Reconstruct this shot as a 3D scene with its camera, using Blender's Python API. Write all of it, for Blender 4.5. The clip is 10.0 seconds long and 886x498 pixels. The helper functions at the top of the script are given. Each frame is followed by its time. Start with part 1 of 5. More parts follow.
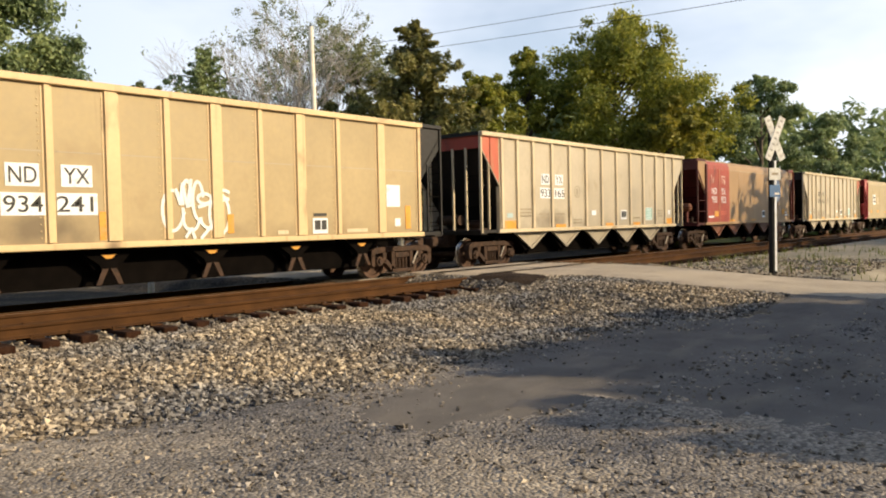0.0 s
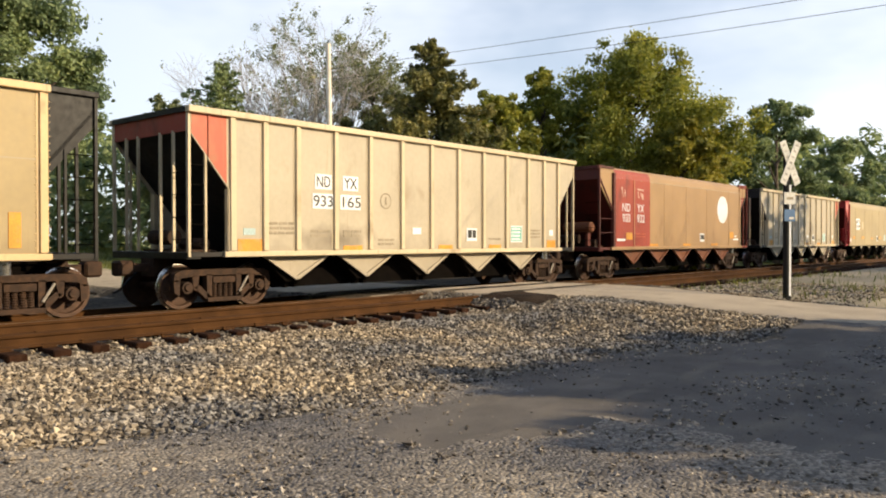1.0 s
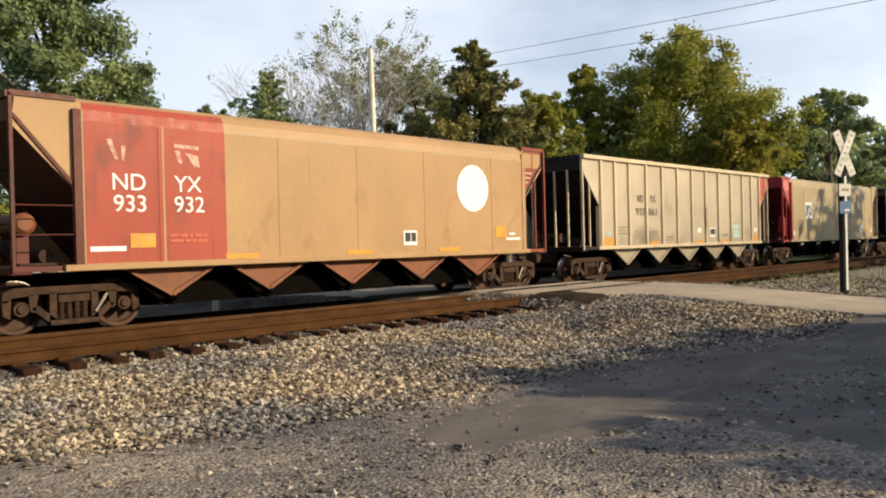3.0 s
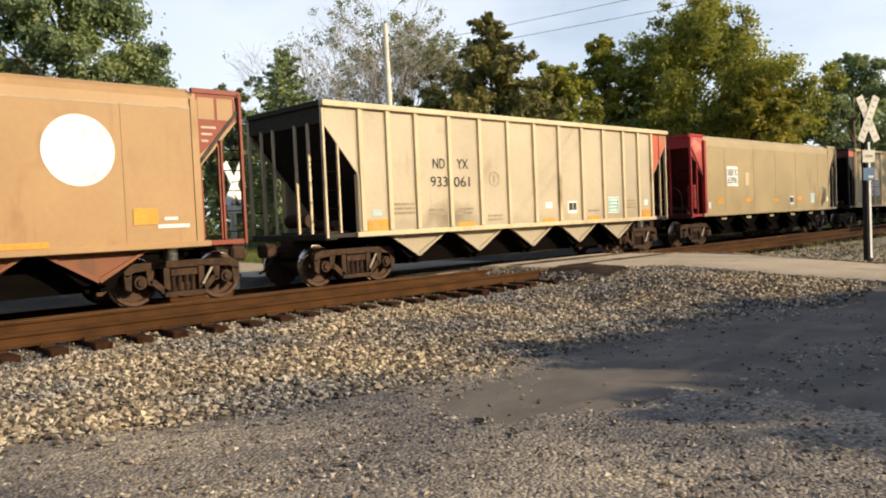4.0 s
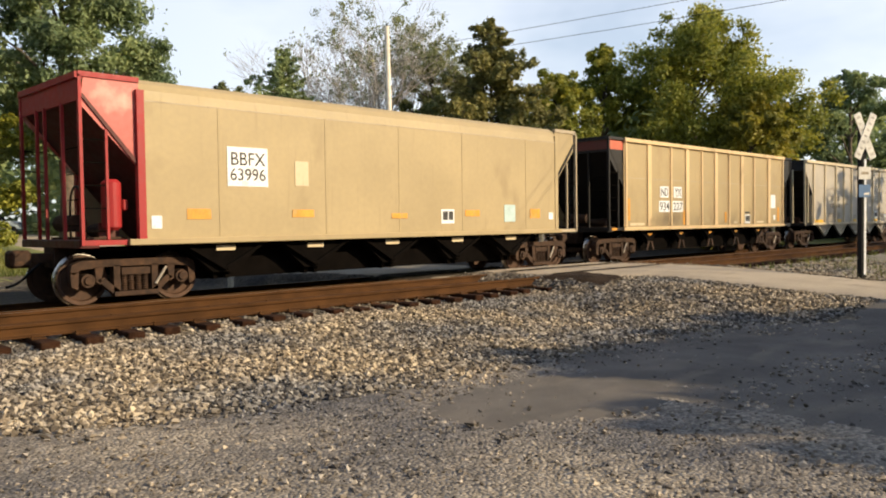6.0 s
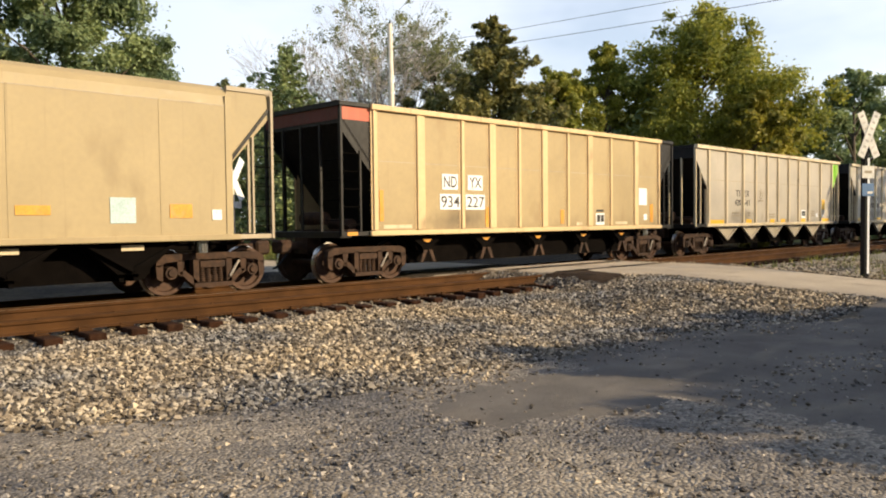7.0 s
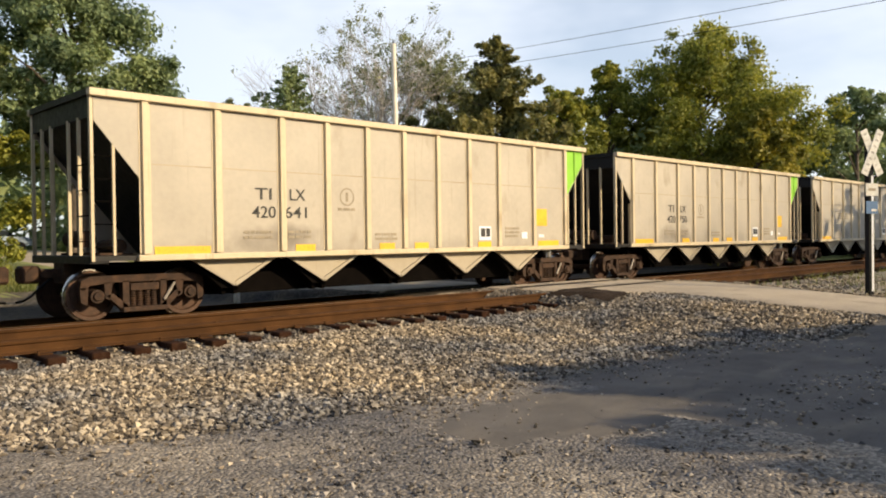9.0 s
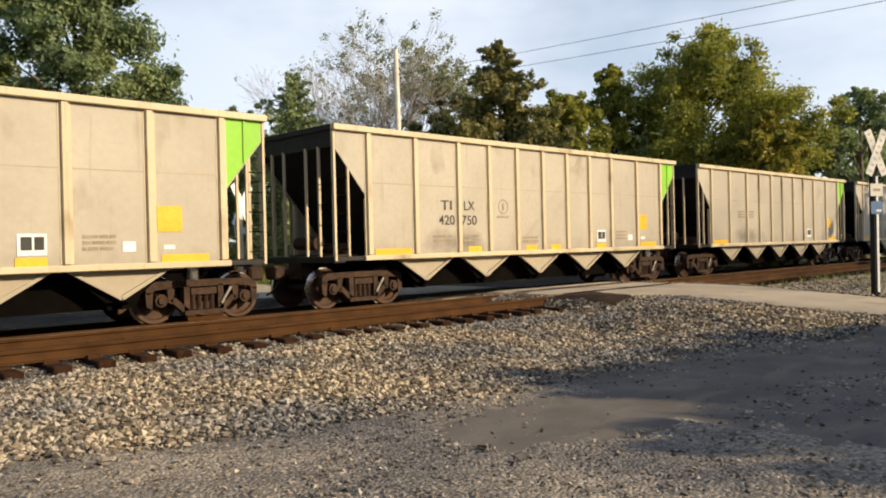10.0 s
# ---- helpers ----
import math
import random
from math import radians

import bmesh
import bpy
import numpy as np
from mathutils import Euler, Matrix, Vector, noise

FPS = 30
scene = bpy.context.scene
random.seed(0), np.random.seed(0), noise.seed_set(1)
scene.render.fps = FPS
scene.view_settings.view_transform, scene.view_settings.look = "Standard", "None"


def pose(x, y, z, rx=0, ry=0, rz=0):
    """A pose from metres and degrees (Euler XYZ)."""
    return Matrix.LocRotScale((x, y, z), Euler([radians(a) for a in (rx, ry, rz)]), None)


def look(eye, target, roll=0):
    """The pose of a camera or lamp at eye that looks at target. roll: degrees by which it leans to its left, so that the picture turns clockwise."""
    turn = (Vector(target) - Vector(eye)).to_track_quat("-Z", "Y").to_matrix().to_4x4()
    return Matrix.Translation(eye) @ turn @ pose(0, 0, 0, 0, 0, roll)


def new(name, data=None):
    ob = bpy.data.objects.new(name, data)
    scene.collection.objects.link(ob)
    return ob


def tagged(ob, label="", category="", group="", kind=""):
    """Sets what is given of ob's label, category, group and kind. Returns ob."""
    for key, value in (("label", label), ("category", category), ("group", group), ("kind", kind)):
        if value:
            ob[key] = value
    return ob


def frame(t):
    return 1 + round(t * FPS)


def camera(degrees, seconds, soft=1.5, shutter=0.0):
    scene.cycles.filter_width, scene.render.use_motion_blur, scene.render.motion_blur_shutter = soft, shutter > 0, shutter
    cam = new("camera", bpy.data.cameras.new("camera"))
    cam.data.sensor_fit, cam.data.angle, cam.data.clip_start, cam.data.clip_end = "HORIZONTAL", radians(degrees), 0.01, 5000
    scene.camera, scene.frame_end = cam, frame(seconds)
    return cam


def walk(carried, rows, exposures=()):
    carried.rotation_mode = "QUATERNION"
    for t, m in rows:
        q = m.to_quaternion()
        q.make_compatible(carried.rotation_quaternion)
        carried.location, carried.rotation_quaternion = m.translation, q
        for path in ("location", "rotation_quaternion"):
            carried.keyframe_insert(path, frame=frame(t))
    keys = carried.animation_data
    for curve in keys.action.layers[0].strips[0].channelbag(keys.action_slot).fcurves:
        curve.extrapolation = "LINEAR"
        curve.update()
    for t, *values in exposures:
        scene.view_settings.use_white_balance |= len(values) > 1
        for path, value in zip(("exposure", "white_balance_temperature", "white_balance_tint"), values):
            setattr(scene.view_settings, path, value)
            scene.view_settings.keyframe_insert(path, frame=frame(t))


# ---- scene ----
# ---- camera ----
EYE = (0.0, 0.0, 1.6)
cam = camera(58.38, 10.0, soft=1.95)
PATH = [  # seconds, tilt, roll, yaw
    (0, 88.19, 1.25, -50.28),
    (0.5, 87.51, 3.08, -49.14),
    (1, 89.47, 0.06, -49.39),
    (1.5, 89.80, 0.52, -46.94),
    (2, 90.42, 0.41, -46.99),
    (2.5, 90.03, 0.49, -46.99),
    (3.8, 88.70, 2.78, -44.37),
    (4, 87.87, 2.49, -44.73),
    (4.5, 88.03, 2.12, -45.45),
    (5, 88.83, 1.81, -44.40),
    (5.5, 88.92, 1.32, -44.92),
    (5.7, 88.38, 0.91, -45.06),
    (7, 88.01, 0.64, -44.84),
    (7.5, 88.82, 0.90, -44.39),
    (8, 89.30, -0.13, -45.73),
    (8.5, 89.19, 0.95, -44.92),
    (9, 89.34, 0.74, -44.58),
    (9.5, 89.67, 1.07, -44.45),
    (10, 89.70, 1.34, -44.28),
]
# the camera brightens and darkens its picture a little on the way
EXPOSURES = [(0, 0.34), (1, 0.36), (1.5, 0.21), (2.5, 0.21), (4, 0.34), (5.5, 0.32), (7, 0.45), (7.5, 0.44), (8, 0.34), (9, 0.34), (10, 0.26)]
walk(cam, [(t, pose(*EYE, rx, ry, rz)) for t, rx, ry, rz in PATH], exposures=EXPOSURES)

# how far the train has rolled along the track, in metres
ROLLED = [
    (0, 0.000),
    (0.5, 5.042),
    (1, 10.083),
    (1.5, 15.192),
    (2, 20.300),
    (2.5, 25.424),
    (3.8, 38.968),
    (4, 41.138),
    (4.5, 46.468),
    (5, 51.719),
    (5.5, 57.034),
    (5.7, 59.232),
    (7, 73.238),
    (7.5, 78.568),
    (8, 84.028),
    (8.5, 89.498),
    (9, 94.952),
    (9.5, 100.523),
    (10, 106.099),
]

# ---- world and sun ----
SUN_ELEV, SUN_AZ = 23.0, 150.0  # degrees; azimuth clockwise from +y


def make_world():
    w = bpy.data.worlds.new("sky")
    scene.world = w
    w.use_nodes = True
    nt = w.node_tree
    nt.nodes.clear()
    out = nt.nodes.new("ShaderNodeOutputWorld")
    bg = nt.nodes.new("ShaderNodeBackground")
    sky = nt.nodes.new("ShaderNodeTexSky")
    sky.sky_type = "NISHITA"
    sky.sun_disc = False
    sky.sun_elevation = radians(SUN_ELEV)
    sky.sun_rotation = radians(SUN_AZ)
    sky.dust_density = 1.0
    sky.ozone_density = 2.0
    # thin bright cloud veil
    co = nt.nodes.new("ShaderNodeTexCoord")
    mp = nt.nodes.new("ShaderNodeMapping")
    mp.inputs["Scale"].default_value = (1.0, 1.0, 2.6)
    nz = nt.nodes.new("ShaderNodeTexNoise")
    nz.inputs["Scale"].default_value = 1.7
    nz.inputs["Detail"].default_value = 5
    nz.inputs["Roughness"].default_value = 0.55
    rp = nt.nodes.new("ShaderNodeValToRGB")
    rp.color_ramp.elements[0].position = 0.34
    rp.color_ramp.elements[0].color, rp.color_ramp.elements[1].color = (0.40, 0.40, 0.40, 1), (0.97, 0.97, 0.97, 1)
    rp.color_ramp.elements[1].position = 0.60
    mx = nt.nodes.new("ShaderNodeMixRGB")
    mx.inputs["Color2"].default_value = (6.7, 7.05, 7.7, 1)
    nt.links.new(co.outputs["Generated"], mp.inputs["Vector"])
    nt.links.new(mp.outputs["Vector"], nz.inputs["Vector"])
    nt.links.new(nz.outputs["Fac"], rp.inputs["Fac"])
    sep = nt.nodes.new("ShaderNodeSeparateXYZ")
    nt.links.new(co.outputs["Generated"], sep.inputs[0])
    fade = nt.nodes.new("ShaderNodeMapRange")
    fade.inputs["From Min"].default_value, fade.inputs["From Max"].default_value = 0.32, 0.75
    fade.inputs["To Min"].default_value, fade.inputs["To Max"].default_value = 1.0, 0.12
    nt.links.new(sep.outputs["Z"], fade.inputs["Value"])
    mult = nt.nodes.new("ShaderNodeMath")
    mult.operation = "MULTIPLY"
    nt.links.new(rp.outputs["Color"], mult.inputs[0])
    nt.links.new(fade.outputs[0], mult.inputs[1])
    # the veil thins out towards the north
    thin = nt.nodes.new("ShaderNodeMapRange")
    thin.inputs["From Min"].default_value, thin.inputs["From Max"].default_value = 0.25, 0.75
    thin.inputs["To Min"].default_value, thin.inputs["To Max"].default_value = 0.55, 1.0
    nt.links.new(sep.outputs["X"], thin.inputs["Value"])
    veil = nt.nodes.new("ShaderNodeMath")
    veil.operation = "MULTIPLY"
    nt.links.new(mult.outputs[0], veil.inputs[0])
    nt.links.new(thin.outputs[0], veil.inputs[1])
    nt.links.new(veil.outputs[0], mx.inputs["Fac"])
    nt.links.new(sky.outputs["Color"], mx.inputs["Color1"])
    nt.links.new(mx.outputs["Color"], bg.inputs["Color"])
    bg.inputs["Strength"].default_value = 0.126
    nt.links.new(bg.outputs["Background"], out.inputs["Surface"])


make_world()
a, e = radians(SUN_AZ), radians(SUN_ELEV)
TO_SUN = Vector((math.sin(a) * math.cos(e), math.cos(a) * math.cos(e), math.sin(e)))
sun = new("sun", bpy.data.lights.new("sun", "SUN"))
sun.data.energy, sun.data.angle, sun.data.color = 5.0, radians(0.6), (1.0, 0.80, 0.52)
sun.matrix_world = look(TO_SUN * 60, (0, 0, 0))


# ---- materials ----
def rgb(c):
    return (*c, 1.0)


def surface(name, base, rough=0.7, metal=0.0, dark=0.6, light=1.15, scale=3.0, fine=40.0, bump=0.15, stain=None,
            stain_amount=0.0, stain_scale=(1, 1, 1), spec=0.4, streaks=None, streak_amount=0.0, grain=0.7, soot=None):
    """A node material: base colour, varied at two scales, with stains, streaks that run down, and fine relief."""
    m = bpy.data.materials.new(name)
    m.use_nodes = True
    nt = m.node_tree
    bs = nt.nodes["Principled BSDF"]
    bs.inputs["Metallic"].default_value = metal
    bs.inputs["Specular IOR Level"].default_value = spec
    co = nt.nodes.new("ShaderNodeTexCoord")
    info = nt.nodes.new("ShaderNodeObjectInfo")
    add = nt.nodes.new("ShaderNodeVectorMath")
    add.operation = "ADD"
    nt.links.new(co.outputs["Object"], add.inputs[0])
    mul = nt.nodes.new("ShaderNodeMath")
    mul.operation = "MULTIPLY"
    mul.inputs[1].default_value = 37.0
    nt.links.new(info.outputs["Random"], mul.inputs[0])
    nt.links.new(mul.outputs[0], add.inputs[1])

    def noise_at(sc, detail, stretch=None):
        src = add.outputs[0]
        if stretch:
            mp = nt.nodes.new("ShaderNodeMapping")
            mp.inputs["Scale"].default_value = stretch
            nt.links.new(src, mp.inputs["Vector"])
            src = mp.outputs[0]
        n = nt.nodes.new("ShaderNodeTexNoise")
        n.inputs["Scale"].default_value = sc
        n.inputs["Detail"].default_value = detail
        nt.links.new(src, n.inputs["Vector"])
        return n.outputs["Fac"]

    def ramp(fac, lo, hi, c0, c1):
        r = nt.nodes.new("ShaderNodeValToRGB")
        r.color_ramp.elements[0].position, r.color_ramp.elements[1].position = lo, hi
        r.color_ramp.elements[0].color, r.color_ramp.elements[1].color = rgb(c0), rgb(c1)
        nt.links.new(fac, r.inputs["Fac"])
        return r.outputs["Color"]

    def mix(kind, fac, c1, c2):
        x = nt.nodes.new("ShaderNodeMixRGB")
        x.blend_type = kind
        for sock, val in (("Fac", fac), ("Color1", c1), ("Color2", c2)):
            if isinstance(val, (int, float)):
                x.inputs[sock].default_value = val
            elif isinstance(val, tuple):
                x.inputs[sock].default_value = rgb(val)
            else:
                nt.links.new(val, x.inputs[sock])
        return x.outputs[0]

    big = noise_at(scale, 4)
    small = noise_at(fine, 3)
    col = mix("MULTIPLY", 1.0, tuple(base), ramp(big, 0.3, 0.7, (dark,) * 3, (light,) * 3))
    col = mix("MULTIPLY", grain, col, ramp(small, 0.3, 0.7, (0.75,) * 3, (1.15,) * 3))
    if stain:
        f = ramp(noise_at(scale * 1.7 + 0.3, 6, stain_scale), 0.62 - 0.3 * stain_amount, 0.78, (0, 0, 0), (1, 1, 1))
        col = mix("MIX", f, col, tuple(stain))
    if streaks:
        f = ramp(noise_at(6.0, 3, (1.6, 1.6, 0.09)), 0.66 - 0.3 * streak_amount, 0.85, (0, 0, 0), (0.75, 0.75, 0.75))
        col = mix("MIX", f, col, tuple(streaks))
    if soot:
        # a smoky smear below the lettering and a thin dusty band along the foot of the side
        mp = nt.nodes.new("ShaderNodeMapping")
        mp.inputs["Location"].default_value = (3.4 / 1.3, 0, -1.45 / 0.42)
        mp.inputs["Scale"].default_value = (1 / 1.3, 0, 1 / 0.42)
        nt.links.new(co.outputs["Object"], mp.inputs["Vector"])
        ln = nt.nodes.new("ShaderNodeVectorMath")
        ln.operation = "LENGTH"
        nt.links.new(mp.outputs[0], ln.inputs[0])
        wob = nt.nodes.new("ShaderNodeMath")
        wob.operation = "MULTIPLY_ADD"
        wob.inputs[1].default_value, wob.inputs[2].default_value = 1.3, -0.65
        nt.links.new(noise_at(1.8, 4), wob.inputs[0])
        su = nt.nodes.new("ShaderNodeMath")
        su.operation = "ADD"
        nt.links.new(ln.outputs["Value"], su.inputs[0])
        nt.links.new(wob.outputs[0], su.inputs[1])
        col = mix("MIX", ramp(su.outputs[0], 0.15, 1.2, (0.9,) * 3, (0, 0, 0)), col, tuple(soot))
        sp = nt.nodes.new("ShaderNodeSeparateXYZ")
        nt.links.new(co.outputs["Object"], sp.inputs[0])
        up = nt.nodes.new("ShaderNodeMath")
        up.operation = "MULTIPLY_ADD"
        up.inputs[1].default_value, up.inputs[2].default_value = 1.4, -1.68
        nt.links.new(sp.outputs["Z"], up.inputs[0])
        su2 = nt.nodes.new("ShaderNodeMath")
        su2.operation = "ADD"
        nt.links.new(up.outputs[0], su2.inputs[0])
        nt.links.new(wob.outputs[0], su2.inputs[1])
        col = mix("MIX", ramp(su2.outputs[0], 0.0, 0.5, (0.3,) * 3, (0, 0, 0)), col, tuple(soot))
    nt.links.new(col, bs.inputs["Base Color"])
    rr = ramp(small, 0.2, 0.8, (max(rough - 0.12, 0.02),) * 3, (min(rough + 0.12, 1),) * 3)
    nt.links.new(rr, bs.inputs["Roughness"])
    if bump:
        b = nt.nodes.new("ShaderNodeBump")
        b.inputs["Strength"].default_value = bump
        b.inputs["Distance"].default_value = 0.02
        nt.links.new(small, b.inputs["Height"])
        nt.links.new(b.outputs[0], bs.inputs["Normal"])
    return m


def paint(name, base, amount=0.35, streak=0.3, dirt=(0.10, 0.075, 0.05), soot=None):
    return surface(name, base, 0.55, 0, 0.88, 1.06, 0.6, 9, 0.03, dirt, amount, (1, 1, 0.6), 0.35, dirt, streak, 0.22, soot)


TAN = paint("tan_paint", (0.48, 0.415, 0.31), 0.0, 0.08, (0.34, 0.27, 0.18), (0.20, 0.165, 0.12))
GREY_TAN = paint("greyish_tan_paint", (0.45, 0.40, 0.325), 0.03, 0.1, (0.31, 0.26, 0.19), (0.17, 0.145, 0.115))
WELD = paint("dusty_weld_line", (0.40, 0.33, 0.23), 0.1, 0.1, (0.2, 0.15, 0.1))
TAN_RIB = paint("tan_rib_paint", (0.62, 0.51, 0.34), 0.1, 0.2, (0.27, 0.20, 0.12))
BROWN = paint("brown_dusty_paint", (0.405, 0.31, 0.165), 0.0, 0.05, (0.32, 0.23, 0.12), (0.15, 0.11, 0.065))
BROWN_RIB = paint("brown_rib_paint", (0.66, 0.48, 0.26), 0.1, 0.2, (0.2, 0.14, 0.08))
RUST_TAN = paint("rusty_tan_paint", (0.39, 0.245, 0.12), 0.05, 0.08, (0.27, 0.15, 0.07))
KHAKI = paint("khaki_paint", (0.385, 0.30, 0.165), 0.05, 0.1, (0.29, 0.22, 0.12))
RED = paint("faded_red_paint", (0.36, 0.065, 0.04), 0.25, 0.3, (0.12, 0.035, 0.025))
DULL_RED = paint("dull_maroon_red_paint", (0.24, 0.05, 0.03), 0.3, 0.3, (0.12, 0.05, 0.03))
RUST_BAY = paint("rusty_brown_bay_paint", (0.21, 0.075, 0.035), 0.35, 0.3, (0.10, 0.05, 0.028))
BRIGHT_RED = paint("bright_red_paint", (0.34, 0.024, 0.026), 0.2, 0.2, (0.16, 0.03, 0.025))
CORAL = paint("coral_red_paint", (0.52, 0.12, 0.07), 0.2, 0.3, (0.3, 0.2, 0.1))
# the ends' red, darkened to put the shade inside them into the colour
SHADED_RED = paint("shaded_red_slope_paint", (0.085, 0.012, 0.010), 0.3, 0.3, (0.02, 0.012, 0.01))
FADED_WHITE = surface("worn_white_paint", (0.62, 0.42, 0.34), 0.7, 0, 0.7, 1.15, 6, 30, 0.02, (0.36, 0.08, 0.05), 0.5)
# faded red whose pale pink patches also paint in gloss highlights
HIGHLIT_FADED_RED = surface("faded_red_with_highlights", (0.50, 0.085, 0.07), 0.4, 0, 0.9, 1.1, 0.9, 9, 0.03, (0.72, 0.40, 0.32), 0.45, (1, 1, 1), 0.5)
LIME = paint("lime_green_paint", (0.25, 0.56, 0.035), 0.1, 0.1, (0.3, 0.35, 0.1))
# black paint, also used for the shade inside open car ends
BLACK = paint("black_paint_with_shade", (0.009, 0.0075, 0.007), 0.2, 0.2, (0.022, 0.014, 0.010))
MAROON = paint("maroon_paint", (0.11, 0.025, 0.018), 0.3, 0.3, (0.05, 0.025, 0.018))
# steel so near black that its colour carries the shade under the cars
SHADED_STEEL = surface("steel_with_deep_shade", (0.004, 0.003, 0.0025), 0.95, 0.0, 0.6, 1.3, 4, 40, 0.3, spec=0.05)
TRUCK_STEEL = surface("rusty_cast_steel", (0.048, 0.024, 0.013), 0.8, 0.1, 0.5, 1.3, 5, 40, 0.35, (0.085, 0.042, 0.02), 0.4)
WHEEL_STEEL = surface("brown_wheel_steel", (0.085, 0.046, 0.029), 0.6, 0.4, 0.7, 1.2, 6, 40, 0.2, (0.04, 0.025, 0.017), 0.3)
BRIGHT_STEEL = surface("polished_steel", (0.55, 0.52, 0.48), 0.25, 1.0, 0.8, 1.1, 8, 60, 0.05)
PALE_STEEL = surface("pale_worn_steel", (0.42, 0.37, 0.31), 0.6, 0.3, 0.7, 1.1, 6, 40, 0.1)
RAIL_STEEL = surface("rusty_rail_steel", (0.068, 0.030, 0.0095), 0.85, 0.0, 0.7, 1.25, 2.5, 60, 0.25, (0.095, 0.042, 0.013), 0.4, (0.3, 1, 1), 0.15)
RAIL_TOP = surface("worn_rail_top", (0.28, 0.21, 0.14), 0.5, 0.6, 0.7, 1.1, 2, 60, 0.05)
TIE_WOOD = surface("creosoted_wood", (0.034, 0.015, 0.008), 0.95, 0, 0.55, 1.35, 6, 60, 0.5, (0.055, 0.028, 0.016), 0.3, (1, 0.2, 1), 0.1)
WHITE = surface("white_decal", (0.80, 0.82, 0.84), 0.6, 0, 0.93, 1.04, 2, 30, 0.02, (0.62, 0.55, 0.43), 0.1)
SPRAY = surface("white_spray_paint", (0.80, 0.79, 0.75), 0.7, 0, 0.9, 1.05, 3, 30, 0.0)
INK = surface("black_lettering", (0.035, 0.033, 0.03), 0.6, 0, 0.8, 1.2, 3, 40, 0.0)
FAINT_INK = surface("faded_lettering", (0.31, 0.26, 0.185), 0.7, 0, 0.8, 1.2, 3, 40, 0.0)
ORANGE = surface("orange_decal", (0.68, 0.31, 0.035), 0.55, 0, 0.85, 1.1, 3, 30, 0.02, (0.45, 0.3, 0.12), 0.3)
YELLOW = surface("yellow_decal", (0.78, 0.45, 0.02), 0.5, 0, 0.9, 1.08, 3, 30, 0.02)
TEAL = surface("teal_decal", (0.20, 0.46, 0.40), 0.55, 0, 0.9, 1.1, 3, 30, 0.02)
PALE_BLUE = surface("pale_blue_decal", (0.45, 0.58, 0.58), 0.55, 0, 0.9, 1.1, 3, 30, 0.02)
ASPHALT = surface("sun_bleached_asphalt", (0.43, 0.355, 0.26), 0.9, 0, 0.85, 1.12, 0.8, 90, 0.4, (0.24, 0.20, 0.15), 0.2)
# dark brown with the shadow on the asphalt's edge put in
SHADED_ASPHALT = surface("shaded_asphalt", (0.040, 0.027, 0.018), 0.95, 0, 0.6, 1.3, 3, 60, 0.6, spec=0.1)
POLE_WOOD = surface("pale_weathered_pole", (0.74, 0.67, 0.54), 0.85, 0, 0.8, 1.1, 2, 40, 0.3, (0.3, 0.24, 0.17), 0.2, (1, 1, 0.1))
POST_BLACK = surface("dark_post", (0.007, 0.007, 0.008), 0.95, 0, 0.7, 1.2, 3, 40, 0.2)
LETTER_GREY = surface("weathered_grey_lettering", (0.54, 0.51, 0.45), 0.7)
SIGN_WHITE = surface("white_reflective_sheet", (0.72, 0.70, 0.64), 0.5, 0, 0.8, 1.05, 4, 40, 0.02, (0.5, 0.45, 0.35), 0.3)
SIGN_BLUE = surface("blue_sign", (0.07, 0.16, 0.32), 0.5, 0, 0.9, 1.1, 3, 40, 0.02)
BARK = surface("bark", (0.13, 0.10, 0.075), 0.95, 0, 0.6, 1.3, 4, 25, 0.8)
PALE_BARK = surface("pale_bare_wood", (0.46, 0.42, 0.38), 0.95, 0, 0.7, 1.2, 4, 25, 0.5)
WIRE = surface("dark_wire", (0.05, 0.05, 0.055), 0.6, 0.3, 0.9, 1.1, 3, 10, 0)
CAR_BLUE = surface("silver_blue_car_paint", (0.28, 0.34, 0.42), 0.3, 0.5, 0.95, 1.05, 2, 20, 0.0)
CAR_GLASS = surface("dark_car_glass", (0.02, 0.025, 0.03), 0.1, 0, 0.95, 1.05, 2, 20, 0.0)


